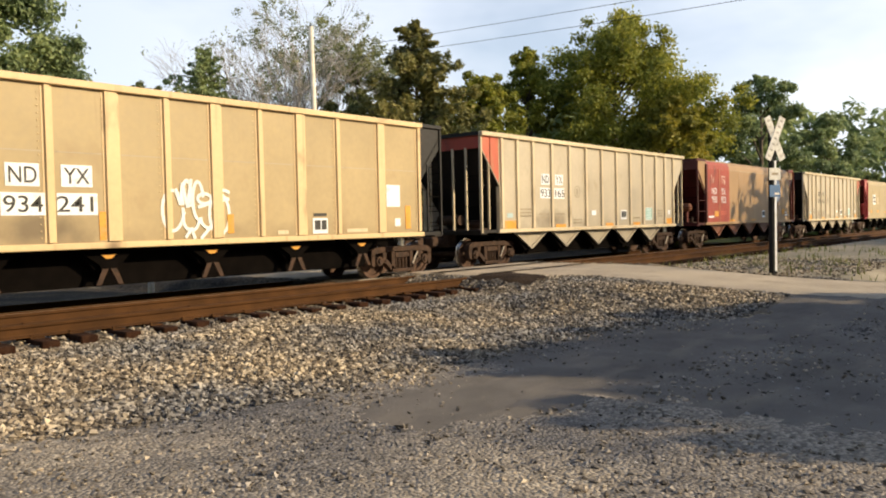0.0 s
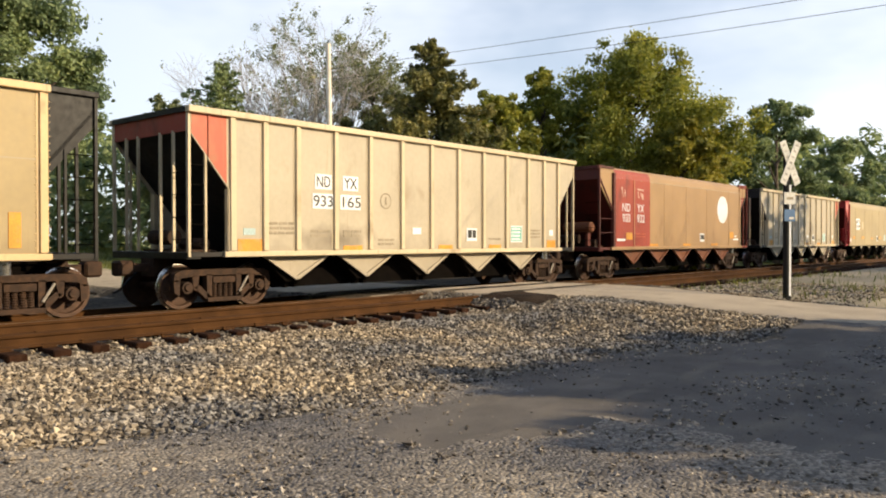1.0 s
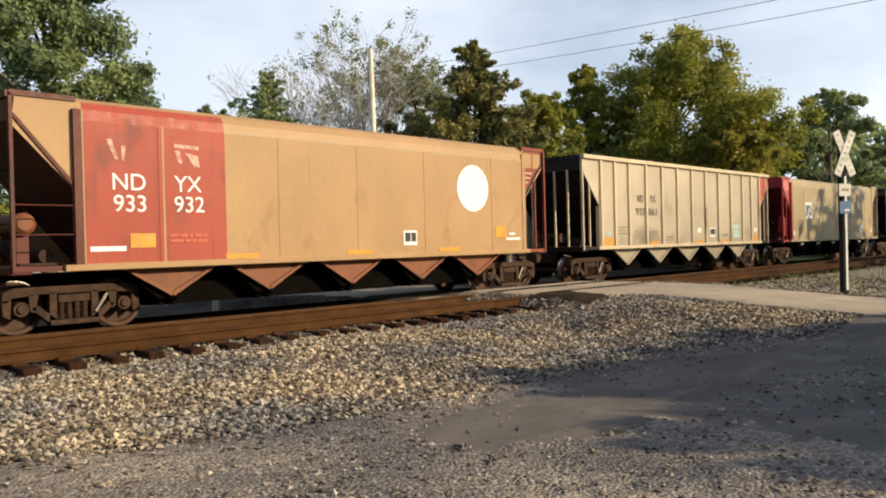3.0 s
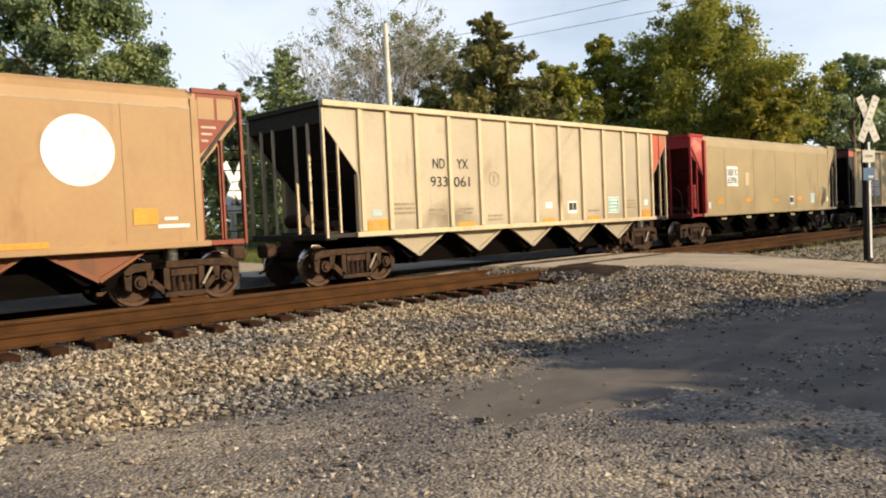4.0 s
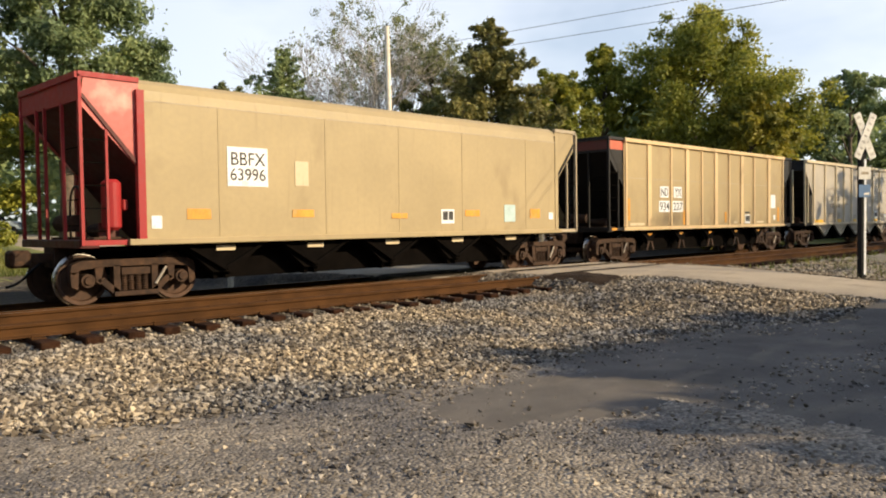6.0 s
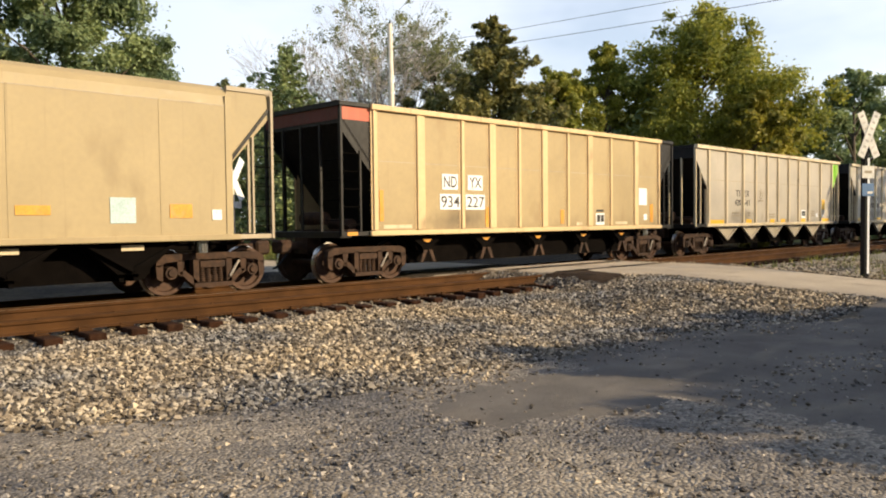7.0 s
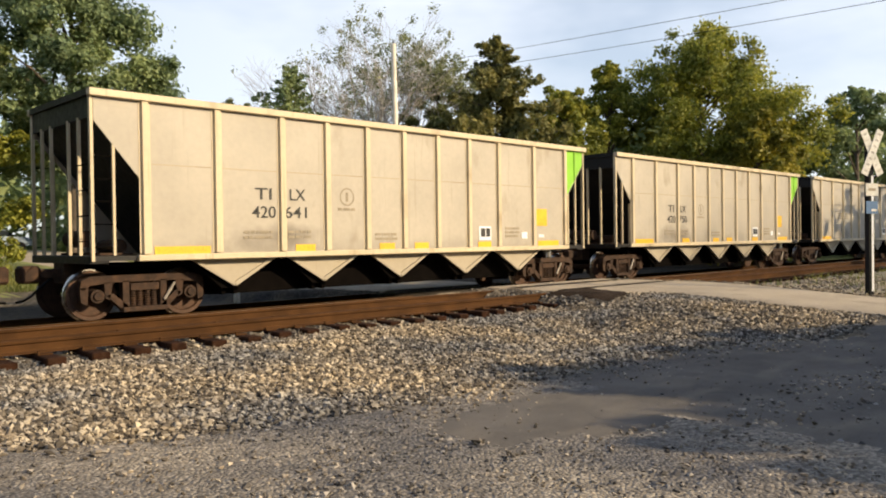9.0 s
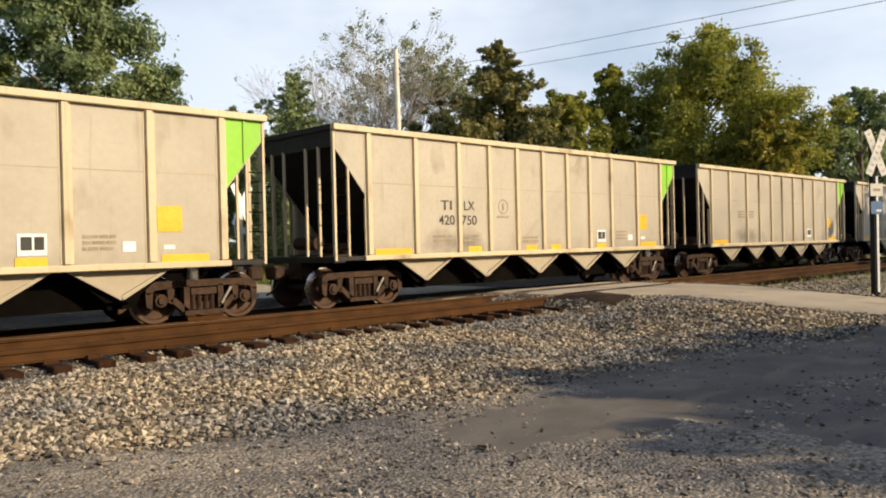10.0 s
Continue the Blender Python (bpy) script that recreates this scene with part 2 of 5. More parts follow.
def leafy(name, base, warm):
    """Leaves: colour varies leaf by leaf; light comes through them."""
    m = bpy.data.materials.new(name)
    m.use_nodes = True
    nt = m.node_tree
    bs = nt.nodes["Principled BSDF"]
    g = nt.nodes.new("ShaderNodeNewGeometry")
    r = nt.nodes.new("ShaderNodeValToRGB")
    r.color_ramp.elements[0].color, r.color_ramp.elements[1].color = rgb(base), rgb(warm)
    nt.links.new(g.outputs["Random Per Island"], r.inputs["Fac"])
    n = nt.nodes.new("ShaderNodeTexNoise")
    n.inputs["Scale"].default_value = 0.35
    co = nt.nodes.new("ShaderNodeTexCoord")
    nt.links.new(co.outputs["Object"], n.inputs["Vector"])
    r2 = nt.nodes.new("ShaderNodeValToRGB")
    r2.color_ramp.elements[0].position, r2.color_ramp.elements[1].position = 0.35, 0.65
    r2.color_ramp.elements[0].color, r2.color_ramp.elements[1].color = (0.62, 0.68, 0.7, 1), (1.2, 1.12, 0.9, 1)
    nt.links.new(n.outputs["Fac"], r2.inputs["Fac"])
    x = nt.nodes.new("ShaderNodeMixRGB")
    x.blend_type = "MULTIPLY"
    x.inputs["Fac"].default_value = 1
    nt.links.new(r.outputs[0], x.inputs["Color1"])
    nt.links.new(r2.outputs[0], x.inputs["Color2"])
    nt.links.new(x.outputs[0], bs.inputs["Base Color"])
    bs.inputs["Roughness"].default_value = 0.6
    tr = nt.nodes.new("ShaderNodeBsdfTranslucent")
    nt.links.new(x.outputs[0], tr.inputs["Color"])
    ms = nt.nodes.new("ShaderNodeMixShader")
    ms.inputs[0].default_value = 0.45
    nt.links.new(bs.outputs[0], ms.inputs[1])
    nt.links.new(tr.outputs[0], ms.inputs[2])
    nt.links.new(ms.outputs[0], nt.nodes["Material Output"].inputs["Surface"])
    return m


LEAF_GREEN = leafy("green_leaves", (0.165, 0.20, 0.032), (0.45, 0.44, 0.08))
LEAF_YELLOW = leafy("yellow_green_leaves", (0.20, 0.20, 0.026), (0.46, 0.40, 0.06))
LEAF_DARK = leafy("dark_green_leaves", (0.165, 0.23, 0.115), (0.37, 0.44, 0.22))
LEAF_CONIFER = leafy("conifer_needles", (0.135, 0.15, 0.055), (0.36, 0.33, 0.125))
LEAF_PALE = leafy("pale_green_leaves", (0.15, 0.19, 0.085), (0.34, 0.36, 0.18))
GRASS_LEAF = leafy("grass_blades", (0.10, 0.14, 0.025), (0.26, 0.25, 0.07))


def stones(name, light, dark, tan_c, scale, bump):
    """Crushed stone: cells of mixed grey and tan, with sand and dust between them."""
    m = bpy.data.materials.new(name)
    m.use_nodes = True
    nt = m.node_tree
    bs = nt.nodes["Principled BSDF"]
    bs.inputs["Roughness"].default_value = 0.92
    bs.inputs["Specular IOR Level"].default_value = 0.25
    co = nt.nodes.new("ShaderNodeTexCoord")
    v = nt.nodes.new("ShaderNodeTexVoronoi")
    v.inputs["Scale"].default_value = scale
    nt.links.new(co.outputs["Object"], v.inputs["Vector"])
    sep = nt.nodes.new("ShaderNodeSeparateColor")
    nt.links.new(v.outputs["Color"], sep.inputs[0])
    r = nt.nodes.new("ShaderNodeValToRGB")
    r.color_ramp.elements[0].color, r.color_ramp.elements[1].color = rgb(dark), rgb(light)
    e1 = r.color_ramp.elements.new(0.55)
    e1.color = rgb(tan_c)
    nt.links.new(sep.outputs[0], r.inputs["Fac"])
    n = nt.nodes.new("ShaderNodeTexNoise")
    n.inputs["Scale"].default_value = 0.55
    n.inputs["Detail"].default_value = 6
    nt.links.new(co.outputs["Object"], n.inputs["Vector"])
    r2 = nt.nodes.new("ShaderNodeValToRGB")
    r2.color_ramp.elements[0].position, r2.color_ramp.elements[1].position = 0.35, 0.68
    r2.color_ramp.elements[0].color, r2.color_ramp.elements[1].color = (0.58, 0.59, 0.63, 1), (1.55, 1.42, 1.2, 1)
    nt.links.new(n.outputs["Fac"], r2.inputs["Fac"])
    x = nt.nodes.new("ShaderNodeMixRGB")
    x.blend_type = "MULTIPLY"
    x.inputs["Fac"].default_value = 1
    nt.links.new(r.outputs[0], x.inputs["Color1"])
    nt.links.new(r2.outputs[0], x.inputs["Color2"])
    nt.links.new(x.outputs[0], bs.inputs["Base Color"])
    b = nt.nodes.new("ShaderNodeBump")
    b.inputs["Strength"].default_value = bump
    b.inputs["Distance"].default_value = 0.03
    b.invert = True
    nt.links.new(v.outputs["Distance"], b.inputs["Height"])
    nt.links.new(b.outputs[0], bs.inputs["Normal"])
    return m


LOT_STONE = stones("lot_gravel", (0.34, 0.315, 0.285), (0.12, 0.112, 0.104), (0.21, 0.193, 0.175), 34, 0.6)
BALLAST = stones("ballast_stone", (0.28, 0.25, 0.20), (0.035, 0.03, 0.025), (0.12, 0.10, 0.075), 16, 1.0)


def pebble_material(name, c0, c1, c2):
    m = bpy.data.materials.new(name)
    m.use_nodes = True
    nt = m.node_tree
    bs = nt.nodes["Principled BSDF"]
    bs.inputs["Roughness"].default_value = 0.9
    bs.inputs["Specular IOR Level"].default_value = 0.25
    g = nt.nodes.new("ShaderNodeNewGeometry")
    r = nt.nodes.new("ShaderNodeValToRGB")
    r.color_ramp.elements[0].color, r.color_ramp.elements[1].color = rgb(c0), rgb(c2)
    el = r.color_ramp.elements.new(0.5)
    el.color = rgb(c1)
    nt.links.new(g.outputs["Random Per Island"], r.inputs["Fac"])
    n = nt.nodes.new("ShaderNodeTexNoise")
    n.inputs["Scale"].default_value = 0.6
    co = nt.nodes.new("ShaderNodeTexCoord")
    nt.links.new(co.outputs["Object"], n.inputs["Vector"])
    r2 = nt.nodes.new("ShaderNodeValToRGB")
    r2.color_ramp.elements[0].position, r2.color_ramp.elements[1].position = 0.38, 0.64
    r2.color_ramp.elements[0].color, r2.color_ramp.elements[1].color = (0.70, 0.72, 0.77, 1), (1.35, 1.20, 0.97, 1)
    nt.links.new(n.outputs["Fac"], r2.inputs["Fac"])
    x = nt.nodes.new("ShaderNodeMixRGB")
    x.blend_type = "MULTIPLY"
    x.inputs["Fac"].default_value = 1
    nt.links.new(r.outputs[0], x.inputs["Color1"])
    nt.links.new(r2.outputs[0], x.inputs["Color2"])
    nt.links.new(x.outputs[0], bs.inputs["Base Color"])
    return m


STONE_BALLAST = pebble_material("loose_ballast", (0.055, 0.048, 0.041), (0.195, 0.172, 0.143), (0.50, 0.46, 0.395))
# ballast darkened so that its colour holds the train's shade
SHADED_BALLAST = stones("ballast_in_train_shade", (0.10, 0.085, 0.07), (0.02, 0.017, 0.015), (0.05, 0.042, 0.035), 16, 1.0)
# wheel-packed dirt, dark enough to carry some shade as well
PACKED = surface("packed_dirt_with_shade", (0.122, 0.108, 0.094), 0.95, 0, 0.72, 1.25, 1.2, 110, 0.35, (0.20, 0.17, 0.135), 0.35, (0.35, 1, 1))
# loose stones with the same shade put into their colour
STONE_SHADED = pebble_material("stones_in_train_shade", (0.018, 0.015, 0.013), (0.05, 0.043, 0.036), (0.13, 0.115, 0.095))
STONE_LOT = pebble_material("loose_gravel", (0.07, 0.064, 0.058), (0.18, 0.163, 0.145), (0.50, 0.46, 0.41))
GRASS_GROUND = surface("grassy_earth", (0.22, 0.23, 0.07), 0.95, 0, 0.7, 1.3, 0.5, 30, 0.6, (0.26, 0.22, 0.11), 0.4)
BANK_GROUND = surface("sandy_bank", (0.34, 0.29, 0.205), 0.95, 0, 0.7, 1.2, 0.6, 40, 0.7, (0.19, 0.17, 0.11), 0.35)


# ---- mesh helpers ----
class Geo:
    def __init__(self):
        self.v, self.f = [], []

    def add(self, verts, faces):
        k = len(self.v)
        self.v += [tuple(p) for p in verts]
        self.f += [tuple(i + k for i in q) for q in faces]
        return self

    def box(self, x0, x1, y0, y1, z0, z1):
        return self.add([(x0, y0, z0), (x1, y0, z0), (x1, y1, z0), (x0, y1, z0), (x0, y0, z1), (x1, y0, z1), (x1, y1, z1), (x0, y1, z1)],
                        [(0, 3, 2, 1), (4, 5, 6, 7), (0, 1, 5, 4), (1, 2, 6, 5), (2, 3, 7, 6), (3, 0, 4, 7)])

    def bbox(self, x0, x1, y0, y1, z0, z1, b=0.01):
        """A box with chamfered upright and lengthwise edges."""
        bm = bmesh.new()
        g = Geo().box(x0, x1, y0, y1, z0, z1)
        vs = [bm.verts.new(p) for p in g.v]
        for q in g.f:
            bm.faces.new([vs[i] for i in q])
        bmesh.ops.bevel(bm, geom=bm.edges[:], offset=b, segments=1, affect="EDGES")
        bm.verts.index_update()
        self.add([p.co[:] for p in bm.verts], [[w.index for w in q.verts] for q in bm.faces])
        bm.free()
        return self

    def prism(self, pts, y0, y1):
        """An outline in x and z, drawn out along y."""
        area = sum(p[0] * q[1] - q[0] * p[1] for p, q in zip(pts, pts[1:] + pts[:1]))
        if area < 0:
            pts = pts[::-1]
        y0, y1 = min(y0, y1), max(y0, y1)
        n = len(pts)
        return self.add([(x, y0, z) for x, z in pts] + [(x, y1, z) for x, z in pts],
                        [tuple(range(n)), tuple(range(2 * n - 1, n - 1, -1))] + [((i + 1) % n, i, n + i, n + (i + 1) % n) for i in range(n)])

    def tube(self, p, q, r0, r1=None, n=8, caps=True):
        p, q = Vector(p), Vector(q)
        r1 = r0 if r1 is None else r1
        rot = (q - p).to_track_quat("Z", "Y")
        ring = [rot @ Vector((math.cos(6.28319 * i / n), math.sin(6.28319 * i / n), 0)) for i in range(n)]
        faces = [(i, (i + 1) % n, n + (i + 1) % n, n + i) for i in range(n)]
        if caps:
            faces += [tuple(range(n - 1, -1, -1)), tuple(range(n, 2 * n))]
        return self.add([p + r0 * d for d in ring] + [q + r1 * d for d in ring], faces)

    def lathe(self, profile, n=28):
        """A profile of (radius, y) turned about the y axis."""
        k = len(profile)
        vs = [(r * math.cos(6.28319 * i / n), y, r * math.sin(6.28319 * i / n)) for i in range(n) for r, y in profile]
        fs = [(i * k + j, i * k + j + 1, ((i + 1) % n) * k + j + 1, ((i + 1) % n) * k + j) for i in range(n) for j in range(k - 1)]
        return self.add(vs, fs)

    def mesh(self, name, mat, smooth=False):
        me = bpy.data.meshes.new(name)
        me.from_pydata(self.v, [], self.f)
        me.materials.append(mat)
        if smooth:
            me.shade_smooth()
        me.update()
        return me


STORE = {}


def shared(key, name, build, mat):
    k = (key, mat.name)
    if k not in STORE:
        STORE[k] = build().mesh(name, mat)
    return STORE[k]


def part(name, me, parent, label="", at=None):
    ob = new(name, me)
    ob.parent = parent
    if at is not None:
        ob.matrix_basis = at
    return tagged(ob, label) if label else ob


def writing(name, text, size, mat, parent, x, z, y=-1.545, label="", width=None):
    """Letters on a side that faces -y, centred at x, with their foot at z."""
    cu = bpy.data.curves.new(name, "FONT")
    cu.body, cu.size, cu.align_x, cu.extrude, cu.offset = text, size, "CENTER", 0.002, size * 0.003
    tmp = bpy.data.objects.new(name, cu)
    scene.collection.objects.link(tmp)
    bpy.context.view_layer.update()
    me = bpy.data.meshes.new_from_object(tmp.evaluated_get(bpy.context.evaluated_depsgraph_get()))
    bpy.data.objects.remove(tmp)
    me.materials.clear()
    me.materials.append(mat)
    if width:
        xs = [p.co.x for p in me.vertices]
        k = width / (max(xs) - min(xs))
        for p in me.vertices:
            p.co.x *= k
    return part(name, me, parent, label, pose(x, y, z, 90, 0, 0))


# ---- lie of the land ----
RAIL_H = 0.168
RAIL_N, RAIL_T = 0.435, 0.20        # rail tops of the empty track and of the train's track
NEAR_Y, TRAIN_Y = 11.32, 15.6       # their centre lines


def smooth(t, a_, b_):
    t = np.clip((t - a_) / (b_ - a_), 0, 1)
    return t * t * (3 - 2 * t)


def land(x, y):
    """Height of the ground, without the small stones."""
    x, y = np.asarray(x, float), np.asarray(y, float)
    h = 0.155 * smooth(y, 6.3, 9.8) + 0.02 * np.sin(x * 0.9 + 1) * smooth(y, 4, 7)
    h = h + 0.065 * smooth(y, 10.05, 10.4)                # ballast packed up between the ties
    h = h - 0.27 * smooth(y, 12.9, 14.0)
    h = h - 0.25 * smooth(y, 17.6, 19.2)
    h = h + 1.3 * smooth(y, 27, 62)
    bank = smooth(x, 18.9, 20.0) * smooth(y, 3.2, 5.0) * (1 - smooth(y, 9.0, 10.2))
    h = h + bank * (0.30 - h) * 0.9
    left = 15.3 - 1.6 * smooth(y, 8.6, 9.8)
    ramp = left - 2.6 + 1.8 * smooth(y, 8.8, 9.8)
    onroad = smooth(x, ramp, left - 0.1) * (1 - smooth(x, 19.1, 20.4))
    road = 0.44 - 0.30 * (1 - smooth(y, 3.5, 10.2)) - 0.235 * smooth(y, 12.6, 14.0) - 0.25 * smooth(y, 18.5, 24) + 1.3 * smooth(y, 27, 62)
    road = road * smooth(y, -8, 3)
    h = h + onroad * (road - h)
    # heap of stones against the lane, with a washed-out hollow beside it
    heap = 0.23 * np.exp(-((x - 13.2) / 1.25) ** 2 - ((y - 7.55) / 1.15) ** 2) * (1 - smooth(x, 14.2, 15.2))
    hollow = 0.10 * np.exp(-((x - 11.55) / 0.45) ** 2 - ((y - 7.9) / 0.9) ** 2)
    return h + heap - hollow


def grid_lines(lo, hi, step, far, grow=1.3):
    mid = list(np.arange(lo, hi + step / 2, step))
    out, d_ = [], step
    x = hi
    while x < far:
        d_ *= grow
        x += d_
        out.append(x)
    neg, d_ = [], step
    x = lo
    while x > -far:
        d_ *= grow
        x -= d_
        neg.append(x)
    return np.array(neg[::-1] + mid + out)


def lane_mid(x):
    """Middle of the wheel-packed strip across the lot."""
    return 4.45 - 0.10 * np.clip(x - 5, 0, 7)


def toe(x):
    """Where the foot of the stony track bed meets the lot."""
    return np.interp(x, (0, 2, 4, 5.5, 10, 11.7, 13, 15), (7.0, 6.7, 6.1, 5.75, 5.72, 5.2, 4.5, 4.1))


def make_ground():
    xs, ys = grid_lines(-2, 27, 0.16, 2500), grid_lines(0, 22, 0.16, 2500)
    X, Y = np.meshgrid(xs, ys)
    Z = land(X, Y)
    rng = np.random.default_rng(4)
    near = (X > -3) & (X < 28) & (Y > -1) & (Y < 23)
    Z = Z + near * rng.normal(0, 0.008, Z.shape)
    nx, ny = len(xs), len(ys)
    verts = np.stack([X, Y, Z], -1).reshape(-1, 3)
    idx = np.arange(nx * ny).reshape(ny, nx)
    quads = np.stack([idx[:-1, :-1], idx[:-1, 1:], idx[1:, 1:], idx[1:, :-1]], -1).reshape(-1, 4)
    me = bpy.data.meshes.new("ground")
    me.from_pydata(verts.tolist(), [], quads.tolist())
    for m in (LOT_STONE, BALLAST, GRASS_GROUND, BANK_GROUND, SHADED_BALLAST, PACKED):
        me.materials.append(m)
    cx, cy = verts[quads].mean(1)[:, 0], verts[quads].mean(1)[:, 1]
    wob = 0.35 * np.sin(cx * 1.3) + 0.25 * np.sin(cx * 3.1 + 2) + rng.normal(0, 0.15, len(cx))
    kind = np.zeros(len(cx), int)
    kind[cy > toe(cx) + 0.45 * wob] = 1
    # dark ballast paints the shade beneath the train
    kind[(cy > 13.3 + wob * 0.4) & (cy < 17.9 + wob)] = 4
    kind[(cx > 4.6) & (np.abs(cy - lane_mid(cx)) < 0.62 + 0.4 * wob)] = 5
    # dirt spread farther right, its dark colour adding to the shade there
    kind[(cx > 6.2 + wob) & (cy < lane_mid(cx)) & (cy > -6)] = 5
    kind[(cx > 7.4 + wob) & (cy > lane_mid(cx)) & (cy < toe(cx) - 0.12 + 0.25 * wob)] = 5
    # and the shadowed ground beyond it
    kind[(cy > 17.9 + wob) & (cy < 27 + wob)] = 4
    kind[(cx > 19.6) & (cy > 2.5) & (cy < 9.6 + wob)] = 3
    kind[cy > 33 + wob * 2] = 2
    kind[(cx > 60) | (cx < -40) | (cy < -25)] = 2
    me.polygons.foreach_set("material_index", kind.tolist())
    me.shade_smooth()
    ob = new("ground", me)
    tagged(ob, "grey crushed-stone lot rising to a stony railway bed, grass beyond", "ground", kind="structure")


make_ground()


def make_road():
    """The asphalt lane that climbs to the crossing and goes on behind the tracks."""
    def lane(y0, y1, name, label):
        ys = np.arange(y0, y1 + 0.01, 0.2)
        g = Geo()
        rows = []
        rnd = random.Random(int(y0 * 10) + 50)
        for y in ys:
            left = 15.3 - 1.6 * float(smooth(y, 8.6, 9.8)) + rnd.uniform(-0.05, 0.05)
            right = 19.1 + rnd.uniform(-0.06, 0.06)
            xs = np.linspace(left, right, 12)
            rows.append([(x, y, float(land(x, y)) + 0.028 - (0.07 if k in (0, 11) else 0)) for k, x in enumerate(xs)])
        n = 12
        vs = [p for r in rows for p in r]
        fs = [(j * n + i, j * n + i + 1, (j + 1) * n + i + 1, (j + 1) * n + i) for j in range(len(rows) - 1) for i in range(n - 1)]
        g.add(vs, fs)
        tagged(new(name, g.mesh(name, ASPHALT, True)), label, "road", kind="structure")
    lane(-40, 10.46, "road", "pale worn asphalt lane climbing to the rail crossing")
    lane(10.72, 11.88, "road_between_rails", "pale asphalt infill between the rails of the crossing")
    lane(12.14, 14.7, "road_between_tracks", "pale asphalt between the two tracks of the crossing")
    lane(16.5, 60, "road_beyond", "pale asphalt lane leading away beyond the tracks")


make_road()


def make_shaded_edge():
    """A dark sheet for the shadowed asphalt edge where the lane's shoulder meets the rail."""
    g = Geo()
    rnd = random.Random(5)
    ys = np.linspace(9.0, 10.44, 9)
    rows = []
    for k, y in enumerate(ys):
        x0, x1 = 13.45 - 0.25 * (k / 8) + rnd.uniform(-0.08, 0.08), 14.35 + 0.85 * (k / 8) + rnd.uniform(-0.1, 0.1)
        rows.append([(x, y, float(land(x, y)) + 0.035 - (0.06 if q in (0, 6) else 0)) for q, x in enumerate(np.linspace(x0, x1, 7))])
    g.add([p for r in rows for p in r], [(j * 7 + q, j * 7 + q + 1, (j + 1) * 7 + q + 1, (j + 1) * 7 + q) for j in range(8) for q in range(6)])
    tagged(new("road_apron", g.mesh("road_apron", SHADED_ASPHALT, True)), "dark sheet painting the shaded asphalt edge beside the crossing", "road", kind="structure")


make_shaded_edge()


# ---- tracks ----
def rail_mesh(x0, x1, worn):
    prof = [(-0.076, 0.0), (0.076, 0.0), (0.076, 0.012), (0.014, 0.03), (0.009, 0.05), (0.009, 0.125), (0.034, 0.142), (0.037, 0.178),
            (0.028, 0.186), (-0.028, 0.186), (-0.037, 0.178), (-0.034, 0.142), (-0.009, 0.125), (-0.009, 0.05), (-0.014, 0.03), (-0.076, 0.012)]
    prof = [(y, z * RAIL_H / 0.186) for y, z in prof]
    n = len(prof)
    g = Geo()
    g.add([(x, y, z) for x in (x0, x1) for y, z in prof], [(i, (i + 1) % n, n + (i + 1) % n, n + i) for i in range(n)] + [tuple(range(n - 1, -1, -1)), tuple(range(n, 2 * n))])
    me = g.mesh("rail", RAIL_STEEL)
    me.materials.append(RAIL_TOP)
    me.polygons[8].material_index = 1 if worn else 0
    return me


def tie_mesh():
    return Geo().bbox(-0.115, 0.115, -1.30, 1.30, -0.17, 0.0, 0.015)


def make_track(y, top, label, fine):
    tr = tagged(new("railroad_track"), label, "railroad track")
    tr.location = (0, y, top)
    for yy in (-0.755, 0.755):
        part("rail", rail_mesh(-160, 400, yy > 0 or not fine), tr, "rust-brown steel rail", pose(0, yy, -RAIL_H))
    rnd = random.Random(7)
    tie = shared("tie", "tie", tie_mesh, TIE_WOOD)
    plate = shared("plate", "tie_plate", lambda: Geo().box(-0.09, 0.09, -0.17, 0.17, 0.0, 0.018).box(-0.07, -0.045, -0.12, -0.09, 0.018, 0.05).box(0.045, 0.07, 0.09, 0.12, 0.018, 0.05), RAIL_STEEL)
    x, k = -8.0, 0
    far = Geo()
    while x < 140:
        m = pose(x + rnd.uniform(-0.03, 0.03), rnd.uniform(-0.07, 0.07), -RAIL_H - 0.010 + rnd.uniform(-0.012, 0.004), 0, 0, rnd.uniform(-1.5, 1.5))
        if fine and x < 60:
            t_ = part("tie", tie, tr, "", m)
            if x < 14:
                for yy in (-0.755, 0.755):
                    part("tie_plate", plate, t_, "", pose(0, yy, -0.004))
        elif not fine and -4 < x < 30:
            part("tie", tie, tr, "", m)
        else:
            far.box(x - 0.11, x + 0.11, -1.29, 1.29, -0.35, -0.182)
        x += 0.54
        k += 1
    ob = part("far_ties", far.mesh("far_ties", TIE_WOOD), tr)
    tagged(ob, kind="stuff")


make_track(NEAR_Y, RAIL_N, "empty rusty railroad track on dark wooden ties", True)
make_track(TRAIN_Y, RAIL_T, "railroad track that carries the coal train", False)


# ---- freight cars ----
def wheelset_mesh():
    g = Geo()
    for sgn in (-1, 1):
        prof = [(0.09, 0.80), (0.15, 0.80), (0.17, 0.765), (0.36, 0.755), (0.385, 0.80), (0.45, 0.80), (0.457, 0.79), (0.462, 0.70), (0.485, 0.69), (0.485, 0.665), (0.40, 0.665), (0.36, 0.70), (0.09, 0.70)]
        g.lathe([(r, sgn * y) for r, y in (prof if sgn < 0 else prof[::-1])], 36)
    g.tube((0, -0.98, 0), (0, 0.98, 0), 0.085, n=12)
    return g


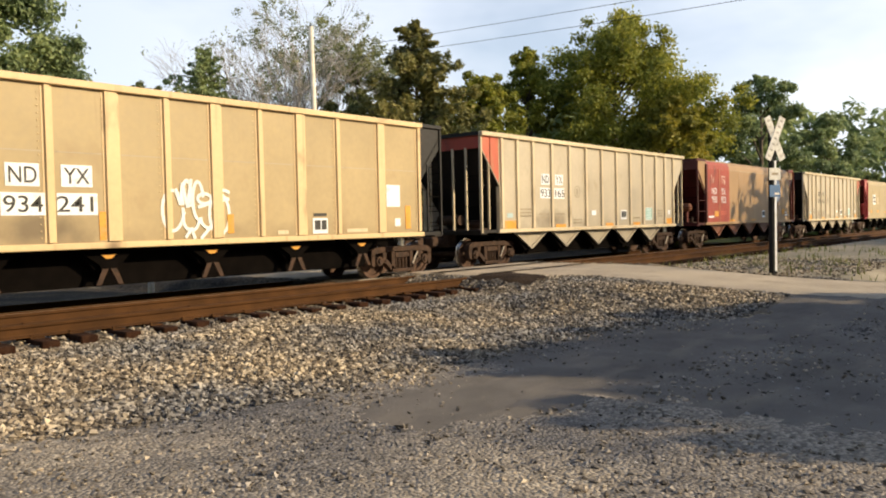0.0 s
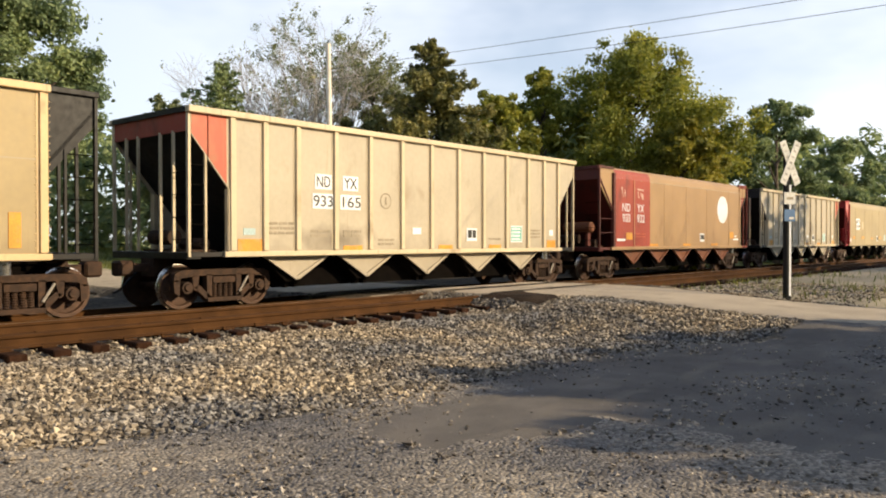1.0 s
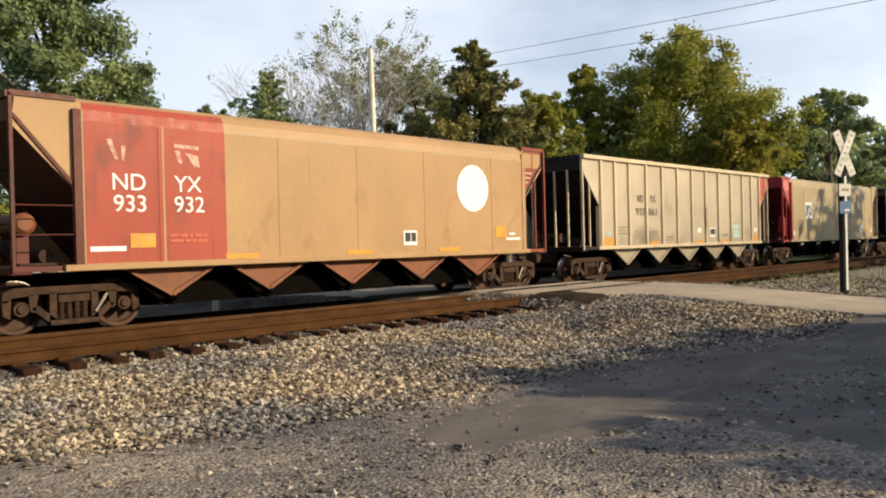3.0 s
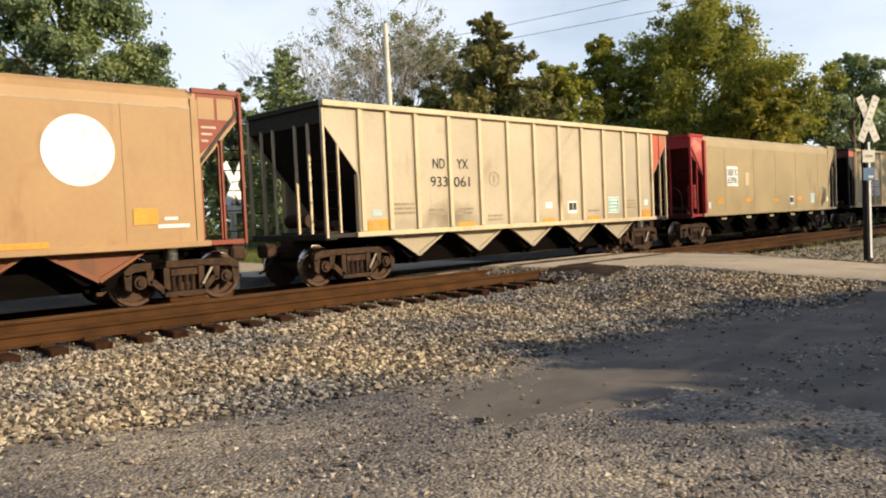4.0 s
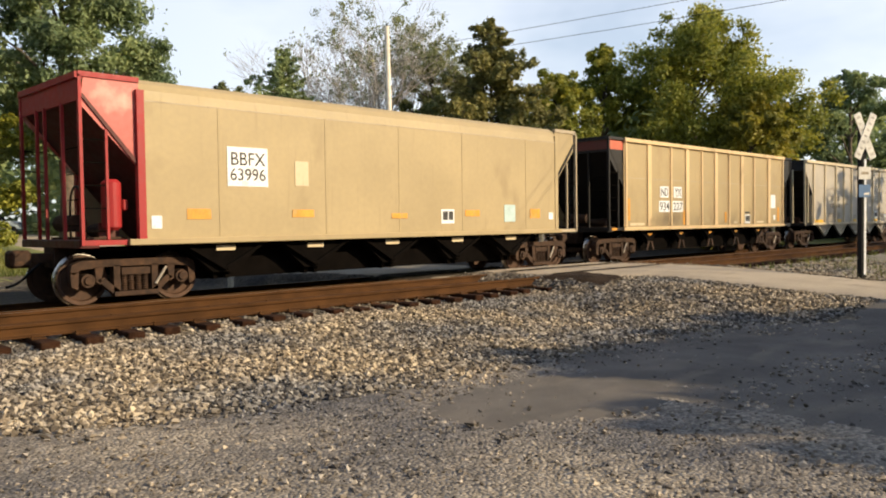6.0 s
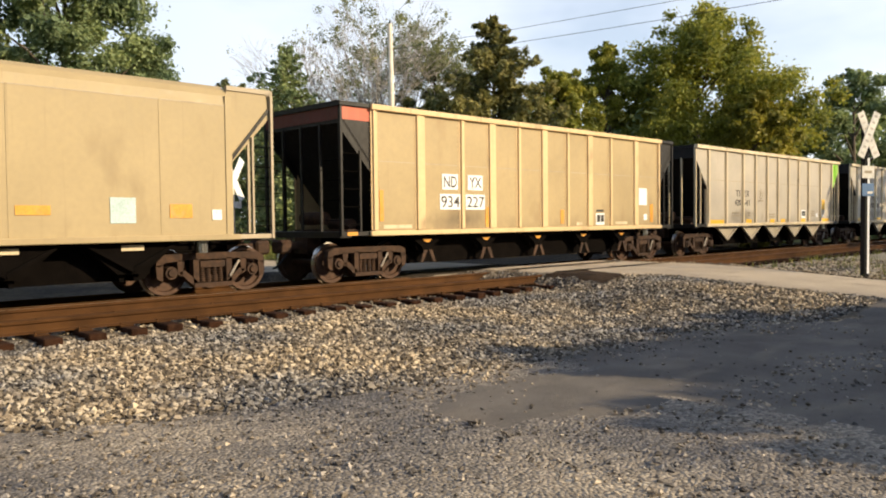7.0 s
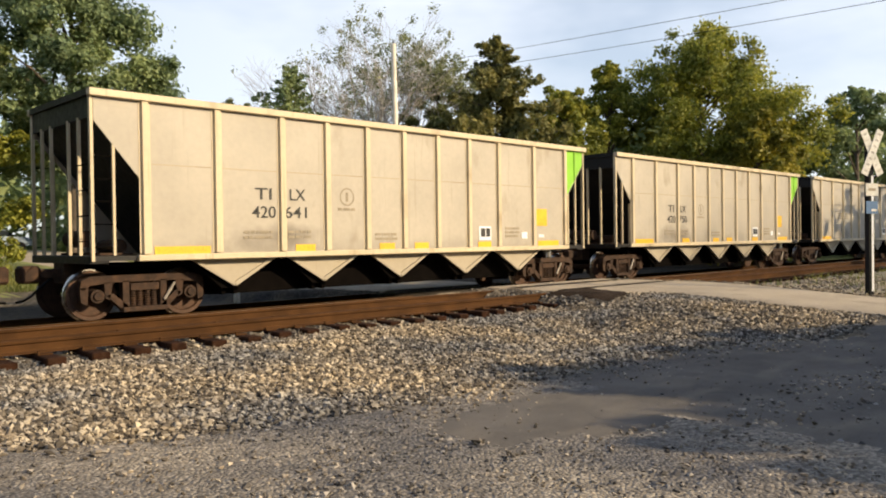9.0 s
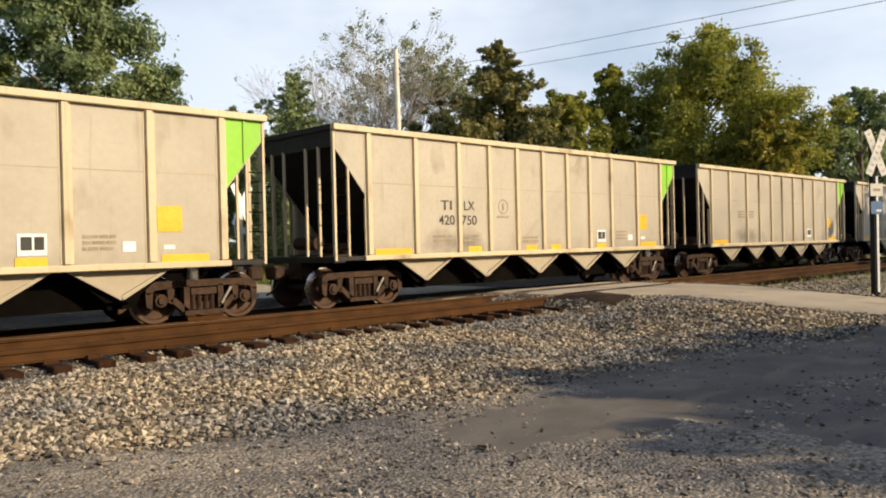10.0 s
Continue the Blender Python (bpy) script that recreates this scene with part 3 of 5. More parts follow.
def side_frame_mesh(sgn):
    y0, y1 = sgn * 0.88, sgn * 1.06
    g = Geo()
    g.prism([(-1.19, 0.60), (-1.16, 0.75), (-1.0, 0.82), (-0.42, 0.83), (0.42, 0.83), (1.0, 0.82), (1.16, 0.75), (1.19, 0.60), (1.12, 0.58), (1.0, 0.66), (0.55, 0.70), (-0.55, 0.70), (-1.0, 0.66), (-1.12, 0.58)], y0, y1)
    for s in (-1, 1):
        g.prism([(s * 1.19, 0.62), (s * 1.17, 0.36), (s * 1.06, 0.30), (s * 1.04, 0.62)], y0, y1)
        g.prism([(s * 0.76, 0.70), (s * 0.74, 0.42), (s * 0.66, 0.38), (s * 0.60, 0.70)], y0, y1)
        g.prism([(s * 0.72, 0.46), (s * 0.40, 0.17), (s * 0.30, 0.17), (s * 0.30, 0.24), (s * 0.60, 0.50)], y0, y1)
        g.prism([(s * 0.42, 0.72), (s * 0.42, 0.20), (s * 0.30, 0.20), (s * 0.30, 0.72)], y0, y1)
    g.prism([(-0.42, 0.15), (0.42, 0.15), (0.42, 0.235), (-0.42, 0.235)], y0, y1 + sgn * 0.03)
    return g


def spring_mesh():
    prof = []
    for k in range(7):
        z = 0.24 + k * 0.043
        prof += [(0.04, z), (0.062, z + 0.012), (0.062, z + 0.026), (0.04, z + 0.036)]
    g = Geo().lathe(prof, 10)
    g.v = [(x, z, y) for x, y, z in g.v]
    return g


def bearing_mesh(sgn):
    return Geo().tube((0, sgn * 0.84, 0), (0, sgn * 1.09, 0), 0.125, n=14).tube((0, sgn * 1.09, 0), (0, sgn * 1.13, 0), 0.085, 0.07, n=12)


WHEELSETS = []


def tread(me):
    """Polished running surface on the wheel rims."""
    if len(me.materials) == 1:
        me.materials.append(BRIGHT_STEEL)
        for p in me.polygons:
            if min(math.hypot(me.vertices[i].co.x, me.vertices[i].co.z) for i in p.vertices) > 0.455:
                p.material_index = 1
    return me



def truck(car, x):
    tr = part("truck", shared("truck", "truck", lambda: Geo().bbox(-0.2, 0.2, -1.0, 1.0, 0.5, 0.78, 0.03).box(-0.5, 0.5, -0.3, 0.3, 0.72, 0.86), SHADED_STEEL), car, "two-axle truck of rusty cast steel", pose(x, 0, 0))
    for s in (-1, 1):
        part("side_frame", shared(("sf", s), "side_frame", lambda: side_frame_mesh(s), TRUCK_STEEL), tr)
        for sx in (-0.2, -0.07, 0.07, 0.2):
            part("spring", shared("spring", "spring", spring_mesh, TRUCK_STEEL), tr, "", pose(sx, s * 0.97, 0))
        part("spring_seat", shared(("seat", s), "spring_seat", lambda: Geo().box(-0.27, 0.27, s * 0.97 - 0.09, s * 0.97 + 0.09, 0.54, 0.67), TRUCK_STEEL), tr)
        for wx in (-0.89, 0.89):
            part("bearing", shared(("bg", s), "bearing", lambda: bearing_mesh(s), TRUCK_STEEL), tr, "", pose(wx, 0, 0.46))
    for wx in (-0.89, 0.89):
        w = part("wheelset", tread(shared("ws", "wheelset", wheelset_mesh, WHEEL_STEEL)), tr, "brown steel wheels on one axle", pose(wx, 0, 0.462))
        WHEELSETS.append((w, wx))
    part("brake_rod", shared("brod", "brake_rod", lambda: Geo().tube((0.36, -1.09, 0.34), (0.57, -1.09, 0.66), 0.028, n=6), PALE_STEEL), tr, "pale worn brake rod")
    for bx in (-0.32, 0.32):
        part("brake_beam", shared("bb", "brake_beam", lambda: Geo().box(-0.04, 0.04, -0.8, 0.8, 0.36, 0.44), SHADED_STEEL), tr, "", pose(bx, 0, 0))


def coupler_mesh(s):
    g = Geo()
    g.bbox(min(s * 7.0, s * 7.75), max(s * 7.0, s * 7.75), -0.09, 0.09, 0.78, 0.96, 0.02)
    g.bbox(min(s * 7.66, s * 8.02), max(s * 7.66, s * 8.02), -0.2, 0.16, 0.70, 1.02, 0.05)
    g.box(min(s * 6.9, s * 7.3), max(s * 6.9, s * 7.3), -0.26, 0.26, 0.68, 1.06)
    return g


def hose_mesh(s):
    g = Geo()
    p = [(7.3, 0.32, 0.8), (7.5, 0.34, 0.62), (7.68, 0.30, 0.46), (7.85, 0.2, 0.38), (8.02, 0.06, 0.36)]
    for q, r in zip(p, p[1:]):
        g.tube((s * q[0], q[1], q[2]), (s * r[0], r[1], r[2]), 0.025, n=6)
    return g


V_W, V_LOW = 0.92, 0.60


def v_bay(car, x, mat):
    """A discharge bay of sloped sheets that meet in a point at each side."""
    # inner body in near black, standing for the shade between the plates
    bay = part("discharge_bay", shared("vbay", "discharge_bay", lambda: Geo().prism([(-V_W, 1.08), (V_W, 1.08), (0.25, 0.50), (-0.25, 0.50)], -1.30, 1.30), SHADED_STEEL), car, "", pose(x, 0, 0))
    for s in (-1, 1):
        part("bay_plate", shared(("vplate", s), "bay_plate", lambda: Geo().prism([(-V_W, 1.085), (V_W, 1.085), (0.05, V_LOW), (-0.05, V_LOW)], s * 1.302, s * 1.36), mat), bay)
        for d in (-1, 1):
            part("bay_flange", shared(("vflange", s, d), "bay_flange", lambda: Geo().prism([(d * (V_W + 0.03), 1.085), (d * (V_W - 0.06), 1.085), (-d * 0.02, V_LOW + 0.02), (d * 0.02, V_LOW - 0.06)], s * 1.362, s * (1.41 + 0.004 * d)), mat), bay)
            part("door_foot", shared(("vfoot", s, d), "door_foot", lambda: Geo().prism([(d * 0.22, 0.64), (d * 0.05, 0.64), (d * 0.10, 0.36), (d * 0.17, 0.36)], s * 1.0, s * 1.16), SHADED_STEEL), bay)


def spout_bay(car, x, mat):
    """A discharge bay with a narrow spout and forked legs."""
    # inner body near black, the shade behind the spouts put in its colour
    bay = part("discharge_bay", shared("sbay", "discharge_bay", lambda: Geo().prism([(-0.6, 1.08), (0.6, 1.08), (0.2, 0.66), (-0.2, 0.66)], -1.2, 1.2), SHADED_STEEL), car, "", pose(x, 0, 0))
    for s in (-1, 1):
        part("bay_plate", shared(("splate", s), "bay_plate", lambda: Geo().prism([(-0.62, 1.085), (0.62, 1.085), (0.18, 0.78), (0.12, 0.62), (-0.12, 0.62), (-0.18, 0.78)], s * 1.202, s * 1.3), mat), bay)
        for d in (-1, 1):
            part("fork_leg", shared(("fork", s, d), "fork_leg", lambda: Geo().prism([(d * 0.02, 0.70), (d * 0.14, 0.70), (d * 0.27, 0.40), (d * 0.17, 0.40)], s * 1.304, s * 1.33), TRUCK_STEEL), bay)


def plate_on(car, name, x, z, w, h, mat, label="", y=-1.538):
    return part(name, shared(("plate", round(w, 3), round(h, 3)), name, lambda: Geo().box(-w / 2, w / 2, -0.004, 0.004, -h / 2, h / 2), mat), car, label, pose(x, y, z))


def fine_print(car, x, z, w, rows, mat=None):
    """Lines of small lettering that cannot be read."""
    g = Geo()
    rnd = random.Random(int(x * 100) + rows)
    for k in range(rows):
        u = -w / 2
        while u < w / 2 - 0.05:
            q = min(rnd.uniform(0.08, 0.3), w / 2 - u)
            g.box(u, u + q - 0.03, -0.003, 0.003, -k * 0.105, -k * 0.105 + 0.055)
            u += q
    part("small_lettering", g.mesh("small_lettering", mat or FAINT_INK), car, "", pose(x, -1.538 if mat is None else -1.5445, z))


def tested_box(car, x, z):
    plate_on(car, "notice_plate", x, z, 0.46, 0.36, WHITE)
    plate_on(car, "notice_mark", x - 0.09, z + 0.02, 0.17, 0.22, INK, "", -1.546)
    plate_on(car, "notice_mark", x + 0.11, z + 0.02, 0.15, 0.22, INK, "", -1.546)


def end_gear(car, s, col, post_x, ys, slope_mat, sheet_mat, zsill=1.2, ladder=True):
    """Posts, slope sheet, end sill, ladders, coupler and hose of one end."""
    x = s * 7.25
    lo = lambda a_, b_: (min(a_, b_), max(a_, b_))
    # slope_mat is dark: it paints in the shade behind the end posts
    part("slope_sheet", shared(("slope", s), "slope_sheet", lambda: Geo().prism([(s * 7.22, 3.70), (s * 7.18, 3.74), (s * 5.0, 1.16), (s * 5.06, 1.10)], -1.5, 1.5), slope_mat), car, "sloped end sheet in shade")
    part("end_sheet", shared(("endsheet", s), "end_sheet", lambda: Geo().box(*lo(s * 7.21, s * 7.25), -1.5, 1.5, 3.62, 4.06), sheet_mat), car)
    for y in ys:
        corner = abs(y) > 1.3
        b = 0.042 if corner else 0.028
        top = 4.0 if corner else 3.66
        part("end_post", shared(("post", s, round(y, 2)), "end_post", lambda: Geo().box(*lo(x - s * 0.035, x + s * 0.02), y - b, y + b, zsill - 0.1, top), col), car)
    part("end_sill", shared(("sill", s), "end_sill", lambda: Geo().bbox(*lo(s * 6.95, s * 7.3), -1.5, 1.5, 1.05, 1.2, 0.015), slope_mat), car)
    for y in (-1.5, 1.5):
        yy = y
        zt = 3.66 if abs(post_x) > 7 else 3.66 - (7.25 - post_x) * 1.15
        if ladder:
            part("ladder_post", shared(("lp", s, y, post_x), "ladder_post", lambda: Geo().box(*lo(s * (post_x - 0.022), s * (post_x + 0.022)), yy - 0.028, yy + 0.028, 1.2, zt), col), car)
        reach = post_x if ladder else 6.24
        for k in range(5 if ladder else 2):
            z = 1.35 + k * 0.40 if ladder else 1.72 + k * 0.50
            if z > zt:
                break
            part("rung", shared(("rung", s, y, k, reach), "rung", lambda: Geo().tube((s * reach, yy, z), (s * 7.25, yy, z), 0.012, n=6), SHADED_STEEL if ladder else col), car)
    for k in range(4):
        part("end_rung", shared(("erung", s, k), "end_rung", lambda: Geo().tube((s * 7.29, -1.48, 1.45 + k * 0.45), (s * 7.29, -0.98, 1.45 + k * 0.45), 0.010, n=6), SHADED_STEEL), car)
    part("coupler", shared(("cp", s), "coupler", lambda: coupler_mesh(s), TRUCK_STEEL), car, "rusty knuckle coupler")
    part("air_hose", shared(("hose", s), "air_hose", lambda: hose_mesh(s), BLACK), car)
    if s < 0:
        part("brake_cylinder", shared("bc", "brake_cylinder", lambda: Geo().tube((-6.95, -0.5, 1.5), (-6.95, 0.35, 1.5), 0.16, n=14).tube((-6.55, -1.0, 1.36), (-6.55, -0.2, 1.36), 0.13, n=12).box(-7.05, -6.4, -1.2, 0.6, 1.2, 1.24), TRUCK_STEEL), car)
    else:
        part("brake_cylinder", shared("bc2", "brake_cylinder", lambda: Geo().tube((6.8, -0.2, 1.42), (6.8, 0.6, 1.42), 0.18, n=14), TRUCK_STEEL), car)


def underframe(car, bay, bay_mat):
    part("centre_sill", shared("cs", "centre_sill", lambda: Geo().box(-7.1, 7.1, -0.22, 0.22, 0.72, 1.04), SHADED_STEEL), car)
    # block behind the bays, coloured near black for the shade there
    part("hopper_floor", shared("hf", "hopper_floor", lambda: Geo().prism([(-5.3, 1.07), (5.3, 1.07), (4.75, 0.36), (-4.75, 0.36)], -0.95, 0.95), SHADED_STEEL), car, "underside of the hoppers, near black with the shade put into its colour")
    for x in (-4.42, -2.24, 0.0, 2.24, 4.36):
        bay(car, x, bay_mat)
    part("air_pipe", shared("ap", "air_pipe", lambda: Geo().tube((-6.8, -1.1, 1.0), (6.8, -1.1, 1.0), 0.025, n=6), SHADED_STEEL), car)
    part("support_cylinder", shared("supp", "support_cylinder", lambda: Geo().tube((5.75, -1.3, 0.84), (5.75, -1.3, 1.085), 0.13, n=16), BRIGHT_STEEL), car, "bright bare metal cylinder")
    truck(car, -6.12)
    truck(car, 6.12)


RIBS_NARROW = (-6.25, -5.42, -4.53, -3.40, -2.27, -1.14, 0.0, 1.14, 2.27, 3.40, 4.53, 5.42, 6.25)
RIBS_WIDE = (-6.30, -4.86, -3.39, -2.24, -1.12, 0.0, 1.12, 2.24, 3.39, 4.86, 6.30)


def rib_mesh(w, d_, s):
    g = Geo()
    z0, z1 = 1.22, 3.98
    g.prism([(-w / 2, 0), (w / 2, 0), (w / 2 - 0.02, d_), (-w / 2 + 0.02, d_)], z0, z1)
    y0 = 1.53
    out = Geo()
    out.add([(x, s * (y0 + y), z) for x, z, y in [(p[0], p[1], p[2]) for p in g.v]], [q if s < 0 else q[::-1] for q in g.f])
    # foot gusset and rivet flange
    f = w / 2 + 0.035
    out.box(-f, f, min(s * 1.53, s * 1.538), max(s * 1.53, s * 1.538), z0, z1)
    return out


def weld_line(car, z):
    part("weld_line", shared(("weld", z), "weld_line", lambda: Geo().box(-6.28, 6.28, -1.5335, -1.53, z, z + 0.022), WELD), car)


def ribbed_car(label, side_mat, rib_mat, ribs, left_tri=None, right_tri=None, dark=BLACK):
    car = tagged(new("hopper_car"), label, "freight car", "cars of the coal train")
    for s in (-1, 1):
        part("side_sheet", shared(("side", s), "side_sheet", lambda: Geo().prism(
            [(-6.30, 1.2), (6.30, 1.2), (6.30, 2.46), (7.2, 3.56), (7.2, 4.02), (-7.2, 4.02), (-7.2, 3.56), (-6.30, 2.46)], s * 1.50, s * 1.53), side_mat), car)
        part("top_chord", shared(("chord", s), "top_chord", lambda: Geo().bbox(-7.3, 7.3, min(s * 1.48, s * 1.63), max(s * 1.48, s * 1.63), 3.98, 4.11, 0.012), rib_mat), car)
        part("side_sill", shared(("ssill", s), "side_sill", lambda: Geo().bbox(-6.45, 6.45, min(s * 1.44, s * 1.59), max(s * 1.44, s * 1.59), 1.085, 1.20, 0.012), rib_mat), car)
        for px in (-6.86, 6.86):
            part("platform_sill", shared(("psill", s), "platform_sill", lambda: Geo().box(-0.4, 0.4, min(s * 1.44, s * 1.52), max(s * 1.44, s * 1.52), 1.10, 1.19), dark), car, "", pose(px, 0, 0))
        for x in ribs:
            part("rib", shared(("rib", s), "rib", lambda: rib_mesh(0.15, 0.065, s), rib_mat), car, "", pose(x, 0, 0))
        for x in (-6.3, 6.3):
            part("side_end_post", shared(("sep", s), "side_end_post", lambda: Geo().box(-0.04, 0.04, min(s * 1.4, s * 1.56), max(s * 1.4, s * 1.56), 1.2, 2.5), rib_mat), car, "", pose(x, 0, 0))
    for s in (-1, 1):
        part("end_chord", shared(("echord", s), "end_chord", lambda: Geo().box(min(s * 7.16, s * 7.3), max(s * 7.16, s * 7.3), -1.48, 1.48, 4.0, 4.11), dark), car)
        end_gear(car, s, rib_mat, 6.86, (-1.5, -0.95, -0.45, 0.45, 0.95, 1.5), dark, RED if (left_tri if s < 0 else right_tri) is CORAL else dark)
    for tri, s in ((left_tri, -1), (right_tri, 1)):
        if tri:
            part("end_panel", shared(("tri", s), "end_panel", lambda: Geo().prism([(s * 7.19, 3.98), (s * 6.38, 3.98), (s * 6.38, 2.60), (s * 7.19, 3.58)], -1.535, -1.53), tri), car, "bright painted corner panel")
            part("panel_post", shared(("tripost", s), "panel_post", lambda: Geo().box(min(s * 6.78, s * 6.82), max(s * 6.78, s * 6.82), -1.56, -1.53, 3.12, 3.98), tri), car)
    if side_mat is GREY_TAN:
        weld_line(car, 2.84)
    underframe(car, v_bay, TAN)
    return car


def marks(car, a_, b_, c_, d_, xl, xr, zt, zb, size, mat=None, boxed=False):
    m = mat or INK
    for text, x, z in ((a_, xl, zt), (b_, xr, zt), (c_, xl, zb), (d_, xr, zb)):
        if boxed:
            plate_on(car, "number_panel", x, z + size * 0.36, size * (1.40 if len(text) == 2 else 1.82), size * 0.98, WHITE, "white panel behind black lettering")
        writing("lettering", text, size, m, car, x, z + 0.01, -1.545 if boxed else -1.54, "", size * (1.14 if len(text) == 2 else 1.62))


def ring_emblem():
    g = Geo()
    for k in range(24):
        a0, a1 = 6.28319 * k / 24, 6.28319 * (k + 1) / 24
        g.add([(r * math.cos(a_), -0.003, r * math.sin(a_)) for a_ in (a0, a1) for r in (0.17, 0.20)], [(0, 1, 3, 2)])
    return g.box(-0.03, 0.03, -0.003, 0.001, -0.1, 0.1)


def tan_car_a(label, left_tri, right_tri, n1, n2, boxed):
    car = ribbed_car(label, TAN, TAN_RIB, RIBS_NARROW, left_tri, right_tri)
    marks(car, "ND", "YX", n1, n2, -3.77, -2.92, 2.66, 2.21, 0.36, None, boxed)
    plate_on(car, "orange_patch", -5.80, 1.33, 0.62, 0.26, ORANGE)
    plate_on(car, "orange_patch", -2.84, 1.25, 0.62, 0.12, ORANGE)
    plate_on(car, "orange_patch", 0.60, 1.25, 0.6, 0.12, ORANGE)
    plate_on(car, "orange_patch", 2.84, 1.25, 0.6, 0.12, ORANGE)
    plate_on(car, "orange_patch", 5.86, 1.32, 0.5, 0.24, ORANGE)
    tested_box(car, 1.74, 1.60)
    plate_on(car, "white_patch", 3.93, 1.63, 0.60, 0.50, WHITE, "", -1.536)
    plate_on(car, "teal_patch", 3.93, 1.63, 0.54, 0.44, TEAL, "", -1.5395)
    fine_print(car, 3.93, 1.76, 0.44, 4, WHITE)
    plate_on(car, "white_patch", -0.57 if boxed else 0.60, 1.68, 0.32, 0.17, WHITE)
    plate_on(car, "white_patch", 5.86, 1.68, 0.22, 0.18, WHITE)
    plate_on(car, "pale_patch", -5.82, 1.62, 0.3, 0.14, PALE_BLUE)
    g = ring_emblem()
    part("faint_emblem", g.mesh("faint_emblem", FAINT_INK), car, "", pose(-1.72, -1.536, 2.42))
    for x, z, w, k in ((-4.95, 1.78, 0.7, 3), (-3.85, 1.62, 0.6, 2), (-2.85, 1.62, 0.6, 2), (4.95, 1.72, 0.6, 3), (2.85, 1.45, 0.6, 1), (-1.7, 1.42, 0.6, 2)):
        fine_print(car, x, z, w, k)
    return car


def tan_car_b(label, right_tri, n1, n2):
    car = ribbed_car(label, GREY_TAN, TAN_RIB, RIBS_WIDE, None, right_tri)
    marks(car, "TI", "LX", n1, n2, -3.82, -3.02, 2.26, 1.89, 0.34, INK)
    g = ring_emblem()
    part("round_emblem", g.mesh("round_emblem", FAINT_INK), car, "", pose(-1.70, -1.536, 2.38))
    plate_on(car, "yellow_patch", 5.22, 2.0, 0.48, 0.48, YELLOW)
    for x, w in ((-5.58, 1.12), (-2.82, 0.5), (-0.54, 0.46), (0.56, 0.46), (2.82, 0.5), (5.52, 0.95)):
        plate_on(car, "yellow_stripe", x, 1.27, w, 0.15, YELLOW)
    tested_box(car, 2.84, 1.56)
    plate_on(car, "white_patch", 4.45, 1.50, 0.24, 0.18, WHITE)
    plate_on(car, "pale_patch", 5.2, 1.48, 0.22, 0.08, WHITE)
    for x, z, w, k in ((-3.95, 1.58, 0.7, 2), (-2.95, 1.58, 0.6, 2), (-0.55, 1.52, 0.7, 2), (3.95, 1.66, 0.6, 3), (-1.7, 2.08, 0.5, 1)):
        fine_print(car, x, z, w, k)
    return car


